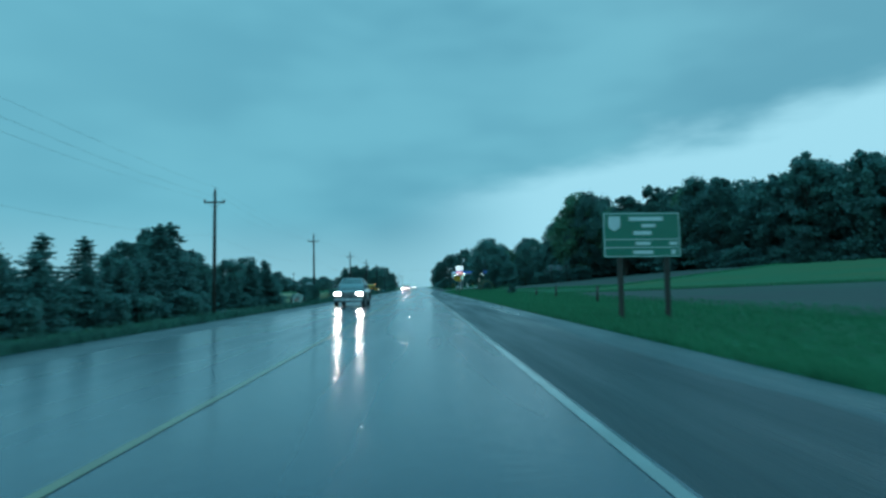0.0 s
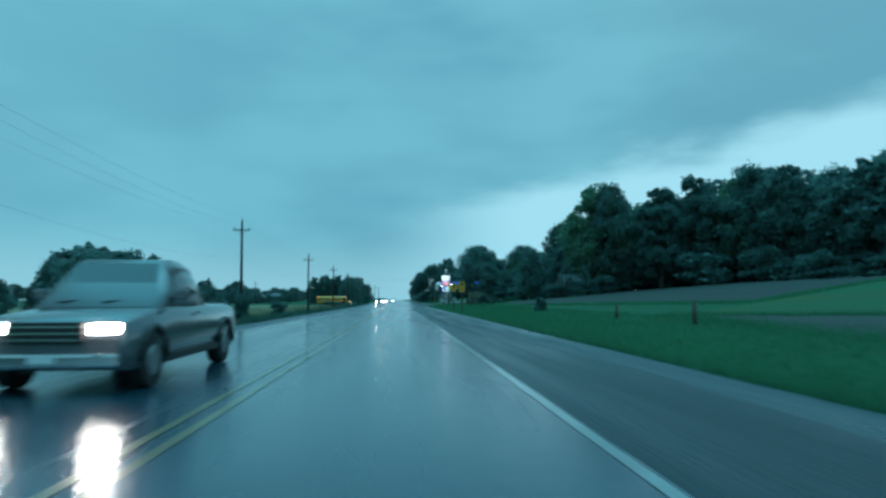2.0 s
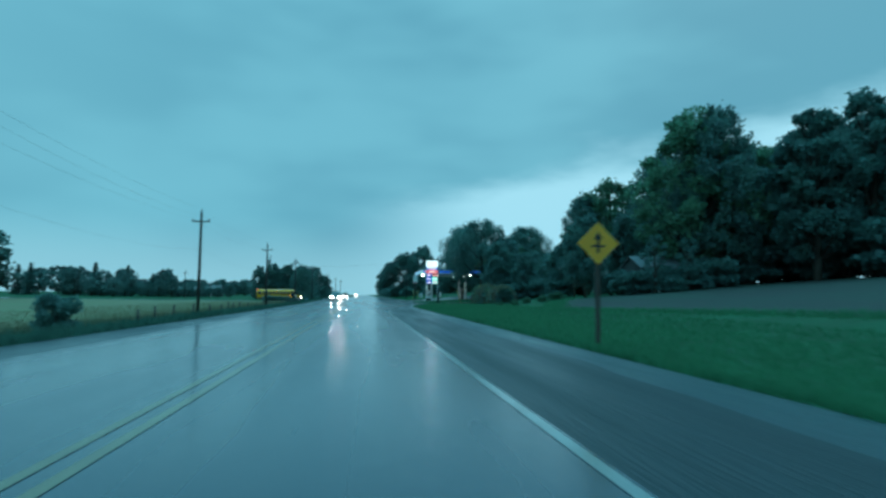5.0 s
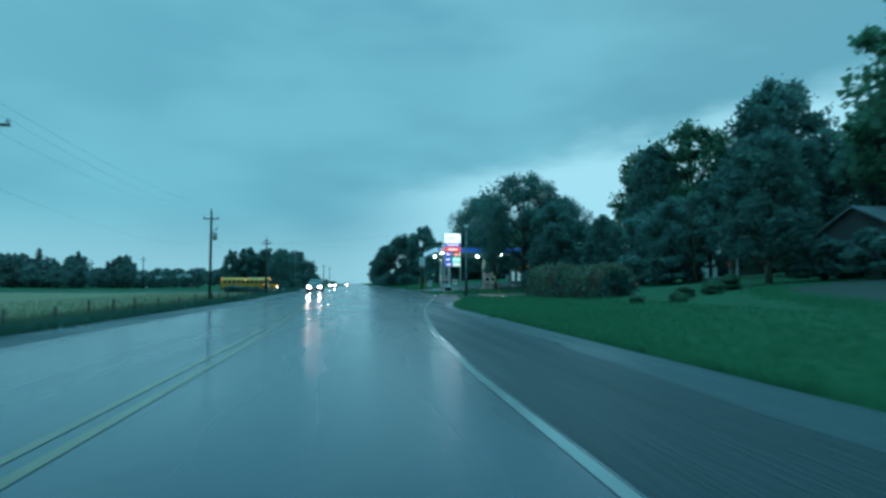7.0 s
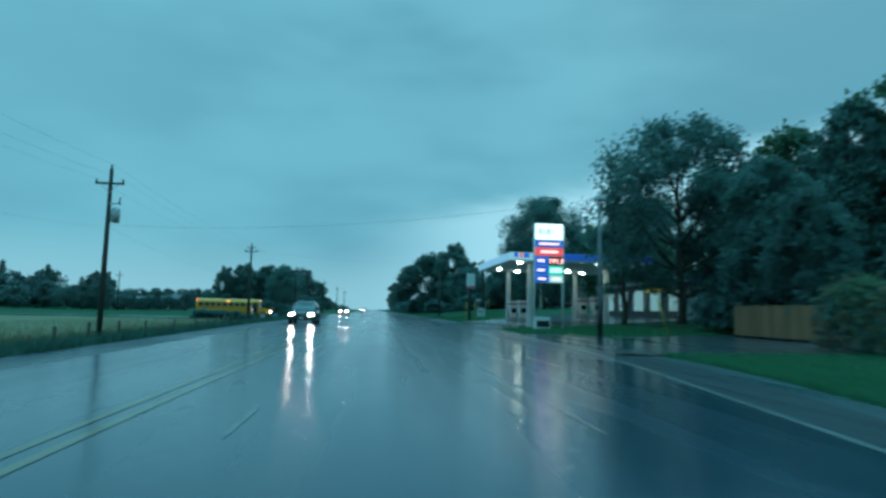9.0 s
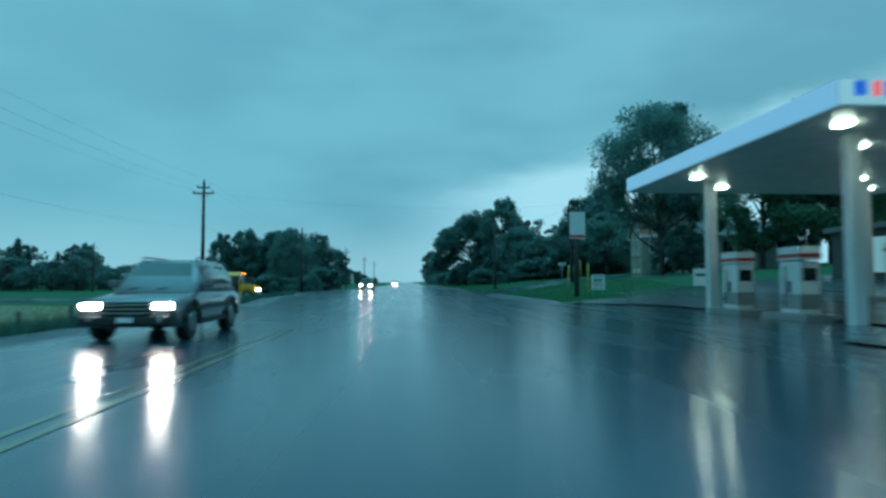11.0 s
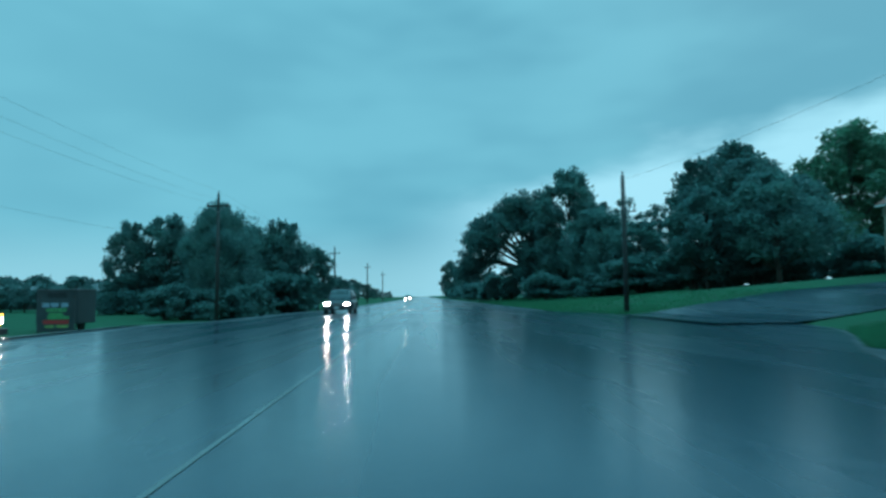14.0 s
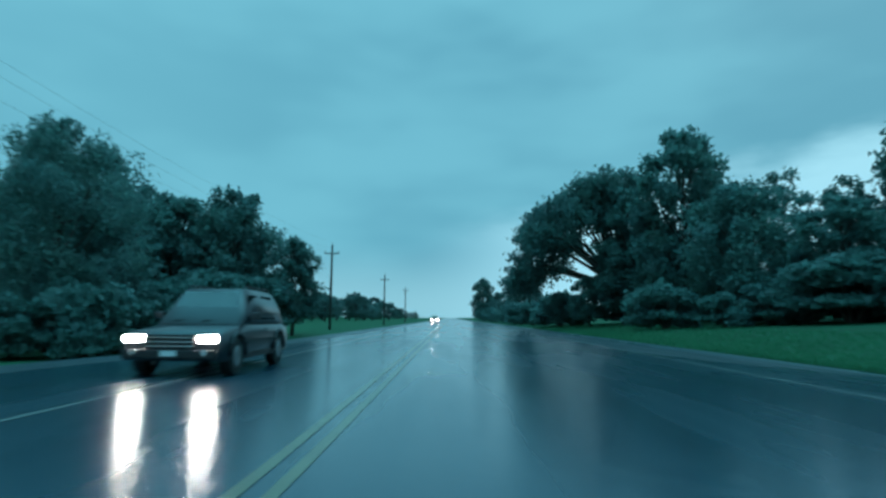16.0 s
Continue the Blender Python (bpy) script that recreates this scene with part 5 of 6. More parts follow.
    if pickup:
        part("cargo_bed", box(-0.8, 0.8, 3.4, L - 0.12, hood + 0.03, hood + 0.06, 0.01), BUS_BLACK, c, "dark open cargo bed")
    return c


car("pickup_truck", -2.3, 38.0, CAR_GREY, "silver-grey pickup truck with headlights on in the oncoming lane", 1.82, 5.2, True, category="pickup truck")
car("oncoming_car", -3.0, 187.0, CAR_GREY, "grey car with headlights on in the oncoming lane", 1.7, 4.6)
car("oncoming_suv", -3.7, 264.5, CAR_DARK, "dark sport utility vehicle with headlights on in the oncoming lane", 1.75, 4.7)
car("distant_car", -2.2, 392.0, CAR_GREY, "distant car with headlights on in the rain", 1.6, 4.6, lamp=FARLIGHT)
car("parked_car", 33.6, 237.7, CAR_DARK, "dark parked car on the lawn drive", 1.6, 4.6, rz=90, lit=False)


def school_bus(x, y, z):
    """A yellow school bus with its nose to +x; the origin lies under the nose."""
    b = thing("school_bus", (x, y, z), 0, "yellow school bus with lights on waiting at the side road", "bus")
    prof = [(-1.2, 0.75), (-1.22, 2.3), (-1.16, 2.7), (-0.95, 2.98), (-0.55, 3.1), (0.55, 3.1), (0.95, 2.98), (1.16, 2.7), (1.22, 2.3), (1.2, 0.75)]
    part("body", prism(prof, "x", -11.6, -1.75), BUS_YELLOW, b)
    hood = [(-1.75, 0.7), (-0.12, 0.7), (-0.02, 0.95), (-0.06, 1.35), (-0.5, 1.62), (-1.75, 1.78)]
    part("hood", prism(hood, "y", -1.02, 1.02, bevel=0.05), BUS_YELLOW, b)
    part("windscreen", prism([(-1.76, 1.8), (-1.70, 1.8), (-1.745, 2.72), (-1.76, 2.72)], "y", -1.0, 1.0), GLASS, b)
    part("destination_board", box(-1.9, -1.68, -0.85, 0.85, 2.78, 3.02, 0.03), BUS_BLACK, b)
    for s in (-1, 1):
        for i in range(9):
            x0 = -11.2 + i * 0.94
            if s < 0 and i == 9:
                continue
            part("window", box(x0, x0 + 0.78, s * 1.222 - 0.012, s * 1.222 + 0.012, 1.88, 2.5, 0.0), GLASS, b)
        for zz in (0.86, 1.18, 1.62):
            part("rub_rail", box(-11.55, -2.8, s * 1.225 - 0.02, s * 1.225 + 0.02, zz, zz + 0.075, 0.0), BUS_BLACK, b)
        for xx, r in ((-0.95, 0.5), (-8.4, 0.5)):
            w = part("wheel", tube([(xx, s * 0.86, r), (xx, s * 1.16, r)], r * 0.97, 24), RUBBER, b)
            part("tyre", tube([(xx, s * 0.85, r), (xx, s * 0.9, r), (xx, s * 1.14, r), (xx, s * 1.19, r)], [r * 0.9, r, r, r * 0.9], 24), RUBBER, w)
            part("rim", tube([(xx, s * 1.18, r), (xx, s * 1.205, r)], [r * 0.58, r * 0.5], 18), RIM, w)
            part("wheel_arch", tube([(xx + 0.62 * math.cos(a), s * 1.235, 0.52 + 0.62 * math.sin(a)) for a in [math.pi * k / 12 for k in range(13)]], 0.05, 6), BUS_BLACK, b)
        part("headlight", tube([(-0.12, s * 0.78, 1.08), (0.02, s * 0.78, 1.08)], 0.14, 14), glow("bus_headlight", (1.0, 0.86, 0.6), 14) if s < 0 else FARLIGHT, b, "lit headlight")
        part("turn_lamp", tube([(-0.14, s * 0.95, 1.3), (-0.02, s * 0.95, 1.3)], 0.07, 10), AMBER, b)
        part("roof_lamp", tube([(-1.72, s * 0.62, 2.9), (-1.64, s * 0.62, 2.9)], 0.1, 12), AMBER, b, "amber warning lamp")
        part("marker_lamp", box(-6.6, -6.45, s * 1.2 - 0.06, s * 1.2 + 0.03, 2.62, 2.72, 0.01), AMBER, b)
        part("side_marker", box(-2.75, -2.6, s * 1.23 - 0.03, s * 1.23 + 0.03, 1.4, 1.5, 0.01), AMBER, b)
        part("rear_lamp", box(-11.64, -11.5, s * 1.08 - 0.12, s * 1.08 + 0.12, 2.78, 2.94, 0.02), RED_LAMP, b)
        part("mirror_arm", tube([(-1.7, s * 1.15, 2.3), (-1.2, s * 1.42, 2.35), (-1.15, s * 1.42, 1.9)], 0.025, 6), BUS_BLACK, b)
        part("mirror", box(-1.2, -1.1, s * 1.42 - 0.12, s * 1.42 + 0.12, 1.75, 2.2, 0.02), BUS_BLACK, b)
    door = part("entry_door", box(-2.72, -1.86, -1.245, -1.2, 0.75, 2.62, 0.01), BUS_BLACK, b)
    for i in range(2):
        part("door_pane", box(-2.68 + i * 0.41, -2.33 + i * 0.41, -1.252, -1.244, 1.0, 2.5, 0.0), GLASS, door)
    part("stop_arm", box(-3.3, -2.95, -1.3, -1.26, 1.3, 1.62, 0.01), SIGN_RED, b)
    part("front_bumper", box(-0.05, 0.14, -1.15, 1.15, 0.52, 0.78, 0.04), BUS_BLACK, b)
    part("rear_bumper", box(-11.75, -11.55, -1.15, 1.15, 0.52, 0.78, 0.03), BUS_BLACK, b)
    part("grille", box(-0.04, 0.02, -0.5, 0.5, 0.92, 1.35, 0.01), BUS_BLACK, b)
    part("chassis", box(-11.0, -1.0, -0.7, 0.7, 0.5, 0.78), BUS_BLACK, b)
    part("roof_hatch", box(-6.2, -5.5, -0.35, 0.35, 3.08, 3.16, 0.02), METAL_WHITE, b)
    return b


school_bus(-14.8, 246.4, ground_at(-16, 246) + 0.03)

# ---- filling station ----
z = ground_at(13.6, 182)
price = thing("price_sign", (13.6, 182, z), 0, "lit fuel price sign with coloured panels on two posts", "price sign")
for x in (-0.98, 0.98):
    part("post", tube([(x, 0.1, -0.3), (x, 0.1, 7.1 - z)], 0.09, 10), METAL_WHITE, price)
part("cabinet", box(-0.98, 0.98, 0.02, 0.3, 3.2 - z, 7.18 - z, 0.03), METAL_WHITE, price)


def lit(name, x0, x1, z0, z1, mat, label=""):
    part(name, box(x0, x1, -0.01, 0.02, z0 - z, z1 - z, 0.01), mat, price, label)


lit("top_panel", -0.95, 0.95, 6.1, 7.15, LIT_WHITE, "glowing white brand panel")
lit("blue_panel", -0.95, 0.95, 5.6, 6.02, LIT_BLUE)
lit("red_panel", -0.95, 0.95, 5.02, 5.55, LIT_RED)
lit("blue_panel", -0.95, -0.05, 4.4, 4.96, LIT_BLUE)
lit("price_panel", 0.0, 0.95, 4.4, 4.96, material("dark_red_display", (0.25, 0.01, 0.01), 0.4), "dark red price display")
lit("blue_panel", -0.95, -0.05, 3.75, 4.34, LIT_BLUE)
lit("green_panel", 0.0, 0.95, 3.75, 4.34, LIT_GREEN, "glowing green price display")
lit("blue_panel", -0.95, 0.0, 3.25, 3.7, LIT_BLUE)
lit("pale_panel", 0.05, 0.95, 3.25, 3.7, glow("lit_pale_green", (0.5, 0.9, 0.8), 0.7))
EMBLEM = glow("faint_emblem", (0.45, 0.68, 0.85), 0.8)
for x0, x1, mat in ((-0.75, -0.5, EMBLEM), (-0.42, -0.3, EMBLEM), (-0.2, 0.1, EMBLEM), (0.18, 0.28, EMBLEM), (0.36, 0.42, EMBLEM)):
    part("emblem", box(x0, x1, -0.02, -0.012, 6.42 - z, 6.82 - z), mat, price)
for x0, x1, z0, z1 in ((-0.7, 0.7, 5.74, 5.88), (-0.55, 0.6, 5.2, 5.36), (-0.8, -0.3, 4.6, 4.75), (-0.8, -0.3, 3.98, 4.12), (-0.75, -0.2, 3.4, 3.54), (0.2, 0.8, 3.4, 3.54)):
    part("lettering", box(x0, x1, -0.02, -0.012, z0 - z, z1 - z), LIT_PALE, price)


def text_part(words, x, zz, size, mat, parent, y):
    c = bpy.data.curves.new("price_digits", "FONT")
    c.body, c.size, c.extrude, c.align_x = words, size, 0.004, "CENTER"
    c.materials.append(mat)
    tmp = new("price_digits", c)
    bpy.context.view_layer.update()
    me = bpy.data.meshes.new_from_object(tmp.evaluated_get(bpy.context.evaluated_depsgraph_get()))
    bpy.data.objects.remove(tmp)
    ob = new("price_digits", me)
    ob.parent = parent
    ob.matrix_basis = pose(x, y, zz, 90, 0, 0)
    return ob


text_part("195.9", 0.48, 4.5 - z, 0.46, glow("red_digits", (1.0, 0.5, 0.45), 2.6), price, -0.016)
for x0 in (0.1, 0.38, 0.66):
    part("lettering", box(x0, x0 + 0.2, -0.02, -0.012, 3.9 - z, 4.2 - z), glow("green_digits", (0.6, 1.0, 0.9), 1.6), price)

zc = ground_at(17, 195)
canopy = thing("fuel_canopy", (12.3, 188, zc), 0, "blue and white lit canopy over the fuel pumps", "canopy")
part("roof", box(0.02, 11.6, 0.02, 13.5, 5.15 - zc, 5.72 - zc, 0.02), METAL_WHITE, canopy)
part("fascia", box(0.0, 11.62, -0.03, 0.018, 5.15 - zc, 5.8 - zc, 0.01), METAL_WHITE, canopy)
part("fascia", box(-0.03, 0.018, 0.02, 13.5, 5.15 - zc, 5.8 - zc, 0.01), METAL_WHITE, canopy)
part("blue_band", box(2.2, 11.62, -0.05, -0.031, 5.28 - zc, 5.78 - zc, 0.006), FASCIA_GLOW, canopy, "glowing blue fascia band")
part("pale_band", box(-0.05, -0.031, 0.02, 13.5, 5.2 - zc, 5.78 - zc, 0.006), glow("pale_blue_lit_fascia", (0.30, 0.58, 0.80), 0.42), canopy, "pale blue lit fascia band")
part("pale_band", box(-0.04, 2.15, -0.05, -0.031, 5.2 - zc, 5.78 - zc, 0.006), glow("pale_lit_fascia", (0.45, 0.75, 0.85), 0.45), canopy)
for x0, x1, mat in ((0.3, 0.6, LIT_BLUE), (0.75, 0.95, LIT_RED), (1.05, 1.5, LIT_BLUE)):
    part("emblem", box(x0, x1, -0.06, -0.052, 5.4 - zc, 5.75 - zc), mat, canopy)
for x in (2.2, 8.6):
    for y in (2.6, 10.4):
        part("column", box(x - 0.18, x + 0.18, y - 0.18, y + 0.18, -0.2, 5.15 - zc, 0.02), METAL_WHITE, canopy)
        for dx, dy in ((-1.1, -1.2), (1.1, 1.2)):
            part("canopy_light", box(x + dx - 0.16, x + dx + 0.16, y + dy - 0.16, y + dy + 0.16, 5.07 - zc, 5.15 - zc, 0.02), CANOPY_LIGHT, canopy, "bright recessed canopy lamp")


def fuel_pump(x, y):
    g = ground_at(x, y) + 0.03
    p = thing("fuel_pump", (x, y, g), 0, "white and red fuel pump under the canopy", "fuel pump", "fuel pumps")
    part("island", box(-0.6, 0.6, -1.1, 1.1, -0.1, 0.16, 0.04), CONCRETE, p)
    part("cabinet", box(-0.32, 0.32, -0.5, 0.5, 0.16, 1.75, 0.03), METAL_WHITE, p)
    part("topper", box(-0.34, 0.34, -0.56, 0.56, 1.78, 2.2, 0.03), METAL_WHITE, p)
    part("red_band", box(-0.346, 0.346, -0.566, 0.566, 1.86, 1.98, 0.0), PUMP_RED, p)
    part("side_panel", box(-0.326, 0.326, -0.506, 0.506, 0.3, 0.75, 0.0), STEEL, p)
    for s in (-1, 1):
        part("display", box(-0.22, 0.22, s * 0.505 - 0.01, s * 0.505 + 0.01, 1.15, 1.55, 0.005), GLASS, p)
        part("nozzle", box(s * 0.32 - 0.03, s * 0.32 + 0.05, -0.06, 0.06, 0.8, 1.15, 0.015), BUS_BLACK, p)
        part("hose", tube([(s * 0.36, 0, 0.9), (s * 0.5, 0.05, 0.5), (s * 0.42, 0.1, 0.35), (s * 0.36, 0.15, 1.6)], 0.022, 6), RUBBER, p)
    return p


for x, y in ((14.5, 193), (20.9, 193), (14.5, 196.5), (20.9, 196.5)):
    fuel_pump(x, y)

zs = ground_at(26, 192) + 0.02
shop = thing("station_shop", (27.5, 189.5, zs), 0, "low dark filling station shop with lit windows", "shop")
part("wall", box(0, 11, 0, 20, -0.3, 3.2, 0.02), DARK_WALL, shop)
part("roof", box(-0.3, 11.3, -0.3, 20.3, 3.2, 3.5, 0.03), ROOF_GREY, shop)
part("blue_band", box(-0.32, 11.32, -0.33, -0.302, 3.24, 3.46), BLUE_FASCIA, shop)
for i in range(5):
    w = part("window", box(-0.03, 0.02, 1.2 + i * 3.6, 3.6 + i * 3.6, 0.7, 2.9, 0.01), BUS_BLACK, shop)
    part("pane", box(-0.045, -0.031, 1.35 + i * 3.6, 3.45 + i * 3.6, 0.85, 2.75), WINDOW_LIT, w)
for i in range(2):
    w = part("window", box(1.0 + i * 3.6, 3.4 + i * 3.6, -0.03, 0.02, 0.7, 2.9, 0.01), BUS_BLACK, shop)
    part("pane", box(1.15 + i * 3.6, 3.25 + i * 3.6, -0.045, -0.031, 0.85, 2.75), WINDOW_LIT, w)
for i, (dx, dy, mat) in enumerate(((-2.2, -1.5, YELLOW_PLASTIC), (-0.9, -1.2, YELLOW_PLASTIC), (0.6, -1.4, METAL_WHITE), (2.0, -1.3, METAL_WHITE))):
    x, y = 25.2 + dx, 188.2 + dy
    e = thing("ice_cabinet" if i > 1 else "yellow_banner", (x, y, ground_at(x, y) + 0.03), 0, "white ice cabinet outside the shop" if i > 1 else "yellow promotional banner outside the shop", "cabinet" if i > 1 else "banner")
    if i > 1:
        part("cabinet", box(-0.6, 0.6, -0.4, 0.4, 0, 1.9, 0.04), mat, e)
        part("door", box(-0.5, 0.5, -0.43, -0.402, 0.3, 1.7, 0.02), TRIM_WHITE, e)
        part("handle", box(0.35, 0.4, -0.48, -0.432, 0.8, 1.2, 0.01), CHROME, e)
    else:
        # a faint glow in the board stands in for the canopy light on it
        part("banner_board", box(-0.55, 0.55, -0.03, 0.03, 2.15, 2.85, 0.01), glow("yellow_banner_glow", (0.62, 0.60, 0.06), 0.3), e)
        for s in (-0.5, 0.5):
            part("leg", tube([(s, 0, -0.1), (s, 0, 2.2)], 0.035, 8), STEEL, e)
z = ground_at(13.6, 172.8)
lamp = thing("street_lamp", (13.6, 172.8, z), 0, "grey pole with a lamp head on the grass island", "lamp post")
part("pole", tube([(0, 0, -0.3), (0, 0, 3.5), (0, 0, 7.2 - z)], [0.11, 0.10, 0.085], 12), material("grey_green_pole_paint", (0.2, 0.23, 0.23), 0.5, vary=0.2), lamp)
part("sleeve", tube([(0, 0, -0.2), (0, 0, 2.3)], 0.135, 12), BUS_BLACK, lamp, "dark sleeve round the pole foot")
part("lamp_head", box(-0.22, 0.22, -0.3, 0.2, 7.1 - z, 7.35 - z, 0.05), METAL_WHITE, lamp)
guard = thing("guy_guard", (17.2, 172.5, ground_at(17.2, 172.5)), 0, "leaning yellow guy-wire guard in the grass", "guy guard")
part("guard", tube([(0.0, 0, -0.1), (-0.62, 0, 2.0)], 0.045, 8), YELLOW_PLASTIC, guard)
hot_box = thing("utility_box", (12.9, 181.2, ground_at(12.9, 181.2)), 0, "white utility box with a dark front below the price sign", "utility box")
part("body", box(-0.5, 0.5, -0.3, 0.3, -0.1, 0.85, 0.04), METAL_WHITE, hot_box)
part("front_panel", box(-0.42, 0.42, -0.32, -0.301, 0.2, 0.6, 0.01), BUS_BLACK, hot_box, "dark front panel")

z = ground_at(13.3, 213.3)
pylon = thing("pole_sign", (13.3, 213.3, z), 0, "pale board with a red band high on a dark wooden pole", "pole sign")
part("pole", tube([(-0.05, 0.15, -0.4), (-0.05, 0.15, 3.0), (-0.05, 0.15, 6.0 - z)], [0.17, 0.15, 0.13], 10), POLE_WOOD, pylon)
part("panel", box(-0.5, 0.5, -0.06, 0.0, 4.2 - z, 5.65 - z, 0.02), METAL_WHITE, pylon)
part("red_band", box(-0.48, 0.48, -0.07, -0.061, 3.98 - z, 4.16 - z, 0.0), SIGN_RED, pylon)
part("lower_panel", box(-0.5, 0.5, -0.06, 0.0, 3.92 - z, 4.19 - z, 0.01), SIGN_WHITE, pylon)
for x, y, lean in ((12.95, 214.5, 0.12), (13.75, 212.7, 0.05), (19.55, 234.0, -0.2)):
    g = thing("guy_guard", (x, y, ground_at(x, y)), 0, "yellow guard sleeve around a guy wire", "guy guard")
    part("guard", tube([(0, 0, -0.1), (lean, 0.1, 2.15)], 0.05, 8), YELLOW_PLASTIC, g)
g = thing("guy_guard", (-14.0, 229.0, ground_at(-14, 229)), 0, "pale guy-wire guard leaning by a pole", "guy guard")
part("guard", tube([(0, 0, -0.1), (-0.5, -0.6, 2.0)], 0.06, 8), METAL_WHITE, g)

# ---- buildings ----


def gable_roof(x0, x1, y0, y1, z0, rise, along, over=0.4, thick=0.18):
    bm = bmesh.new()
    if along == "x":
        m = (y0 + y1) / 2
        s = rise / ((y1 - y0) / 2)
        prof = [(y0 - over, z0 - over * s), (m, z0 + rise), (y1 + over, z0 - over * s), (y1 + over, z0 - over * s + thick), (m, z0 + rise + thick), (y0 - over, z0 - over * s + thick)]
        return prism(prof, "x", x0 - over, x1 + over, bm)
    m = (x0 + x1) / 2
    s = rise / ((x1 - x0) / 2)
    prof = [(x0 - over, z0 - over * s), (m, z0 + rise), (x1 + over, z0 - over * s), (x1 + over, z0 - over * s + thick), (m, z0 + rise + thick), (x0 - over, z0 - over * s + thick)]
    return prism(prof, "y", y0 - over, y1 + over, bm)


def gable_walls(x0, x1, y0, y1, z1, rise, along):
    if along == "x":
        return prism([(y0, -0.5), (y1, -0.5), (y1, z1), ((y0 + y1) / 2, z1 + rise), (y0, z1)], "x", x0, x1)
    return prism([(x0, -0.5), (x1, -0.5), (x1, z1), ((x0 + x1) / 2, z1 + rise), (x0, z1)], "y", y0, y1)


def window_south(parent, x0, x1, y, z0, z1):
    w = part("window", box(x0, x1, y - 0.06, y + 0.02, z0, z1, 0.01), TRIM_WHITE, parent)
    m = (x0 + x1) / 2
    for a, b in ((x0 + 0.08, m - 0.03), (m + 0.03, x1 - 0.08)):
        part("pane", box(a, b, y - 0.075, y - 0.061, z0 + 0.08, z1 - 0.08), GLASS, w)
    part("sill", box(x0 - 0.08, x1 + 0.08, y - 0.14, y + 0.0, z0 - 0.1, z0 - 0.001, 0.01), CONCRETE, w)


def arch(m, half, z0, z1, n=5):
    """A window outline with a pointed head."""
    spring = z1 - half * 1.5
    left = [(m - half * math.cos(math.pi / 2 * k / n), spring + (z1 - spring) * math.sin(math.pi / 2 * k / n)) for k in range(n)]
    return [(m + half, z0)] + [(2 * m - a, b) for a, b in left] + [(m, z1)] + left[::-1] + [(m - half, z0)]


def lancet(parent, axis, at, m, half, z0, z1):
    """A tall arched window in a wall that faces south ('y') or west ('x')."""
    w = part("window", prism(arch(m, half, z0, z1), axis, at - 0.05, at + 0.02), TRIM_WHITE, parent)
    part("pane", prism(arch(m, half - 0.13, z0 + 0.13, z1 - 0.17), axis, at - 0.064, at - 0.051), GLASS, w)
    part("mullion", prism([(m - 0.03, z0 + 0.13), (m + 0.03, z0 + 0.13), (m + 0.03, z1 - 0.3), (m - 0.03, z1 - 0.3)], axis, at - 0.08, at - 0.065), TRIM_WHITE, w)
    sill = prism([(m - half - 0.1, z0 - 0.12), (m + half + 0.1, z0 - 0.12), (m + half + 0.1, z0 - 0.002), (m - half - 0.1, z0 - 0.002)], axis, at - 0.14, at)
    part("sill", sill, CONCRETE, w)


# an old brick building: tall south gable with a door, and a lower wing to the west
zh = ground_at(36, 259)
house = thing("brick_house", (35.4, 257.3, zh), 0, "old buff brick house with arched windows and red shingle roofs", "house")
part("wing_wall", gable_walls(0, 2.9, 1.7, 6.0, 5.75, 3.1, "x"), BRICK_BUFF, house)
part("wing_roof", gable_roof(0, 2.9, 1.7, 6.0, 5.75, 3.1, "x", 0.3), ROOF_RED, house)
part("lean_to_wall", prism([(1.0, -0.5), (2.9, -0.5), (2.9, 6.6), (1.0, 5.36)], "y", 6.02, 8.4), BRICK_BUFF, house)
part("lean_to_roof", prism([(0.65, 5.17), (2.9, 6.62), (2.9, 6.8), (0.65, 5.35)], "y", 6.4, 8.7), ROOF_RED, house)
part("gutter", box(0.57, 0.66, 6.4, 8.7, 5.14, 5.28, 0.02), TRIM_WHITE, house)
part("main_wall", gable_walls(2.92, 12.1, 0, 8.8, 6.9, 4.9, "y"), BRICK_BUFF, house)
part("main_roof", gable_roof(2.92, 12.1, 0, 8.8, 6.9, 4.9, "y", 0.4), ROOF_RED, house)
part("eave_board", box(-0.32, 2.6, 1.33, 1.38, 5.12, 5.5, 0.01), TRIM_WHITE, house, "white painted eave board")
for flip in (1, -1):
    part("barge_board", prism([(3.85 + flip * (y - 3.85), zz) for y, zz in ((1.38, 5.12), (3.85, 8.68), (3.85, 9.06), (1.38, 5.5))][::flip], "x", -0.36, -0.305), TRIM_WHITE, house, "white painted barge board")
    part("barge_board", prism([(7.51 + flip * (x - 7.51), zz) for x, zz in ((2.5, 6.42), (7.51, 11.75), (7.51, 12.13), (2.5, 6.8))][::flip], "y", -0.47, -0.405), TRIM_WHITE, house, "white painted barge board")
for y, half in ((2.65, 0.32), (3.45, 0.32), (4.95, 0.3)):
    lancet(house, "x", 0, y, half, 2.65, 5.05)
for y in (3.0, 4.6):
    part("cellar_window", box(-0.05, 0.02, y - 0.35, y + 0.35, 0.2, 0.75, 0.01), TRIM_WHITE, house)
lancet(house, "y", 1.7, 1.4, 0.32, 2.9, 5.1)
for x in (4.5, 10.2):
    lancet(house, "y", 0, x, 0.5, 3.1, 6.0)
part("round_window", prism([(7.51 + 0.4 * math.cos(k * math.pi / 6), 8.3 + 0.4 * math.sin(k * math.pi / 6)) for k in range(12)], "y", -0.05, 0.02), TRIM_WHITE, house)
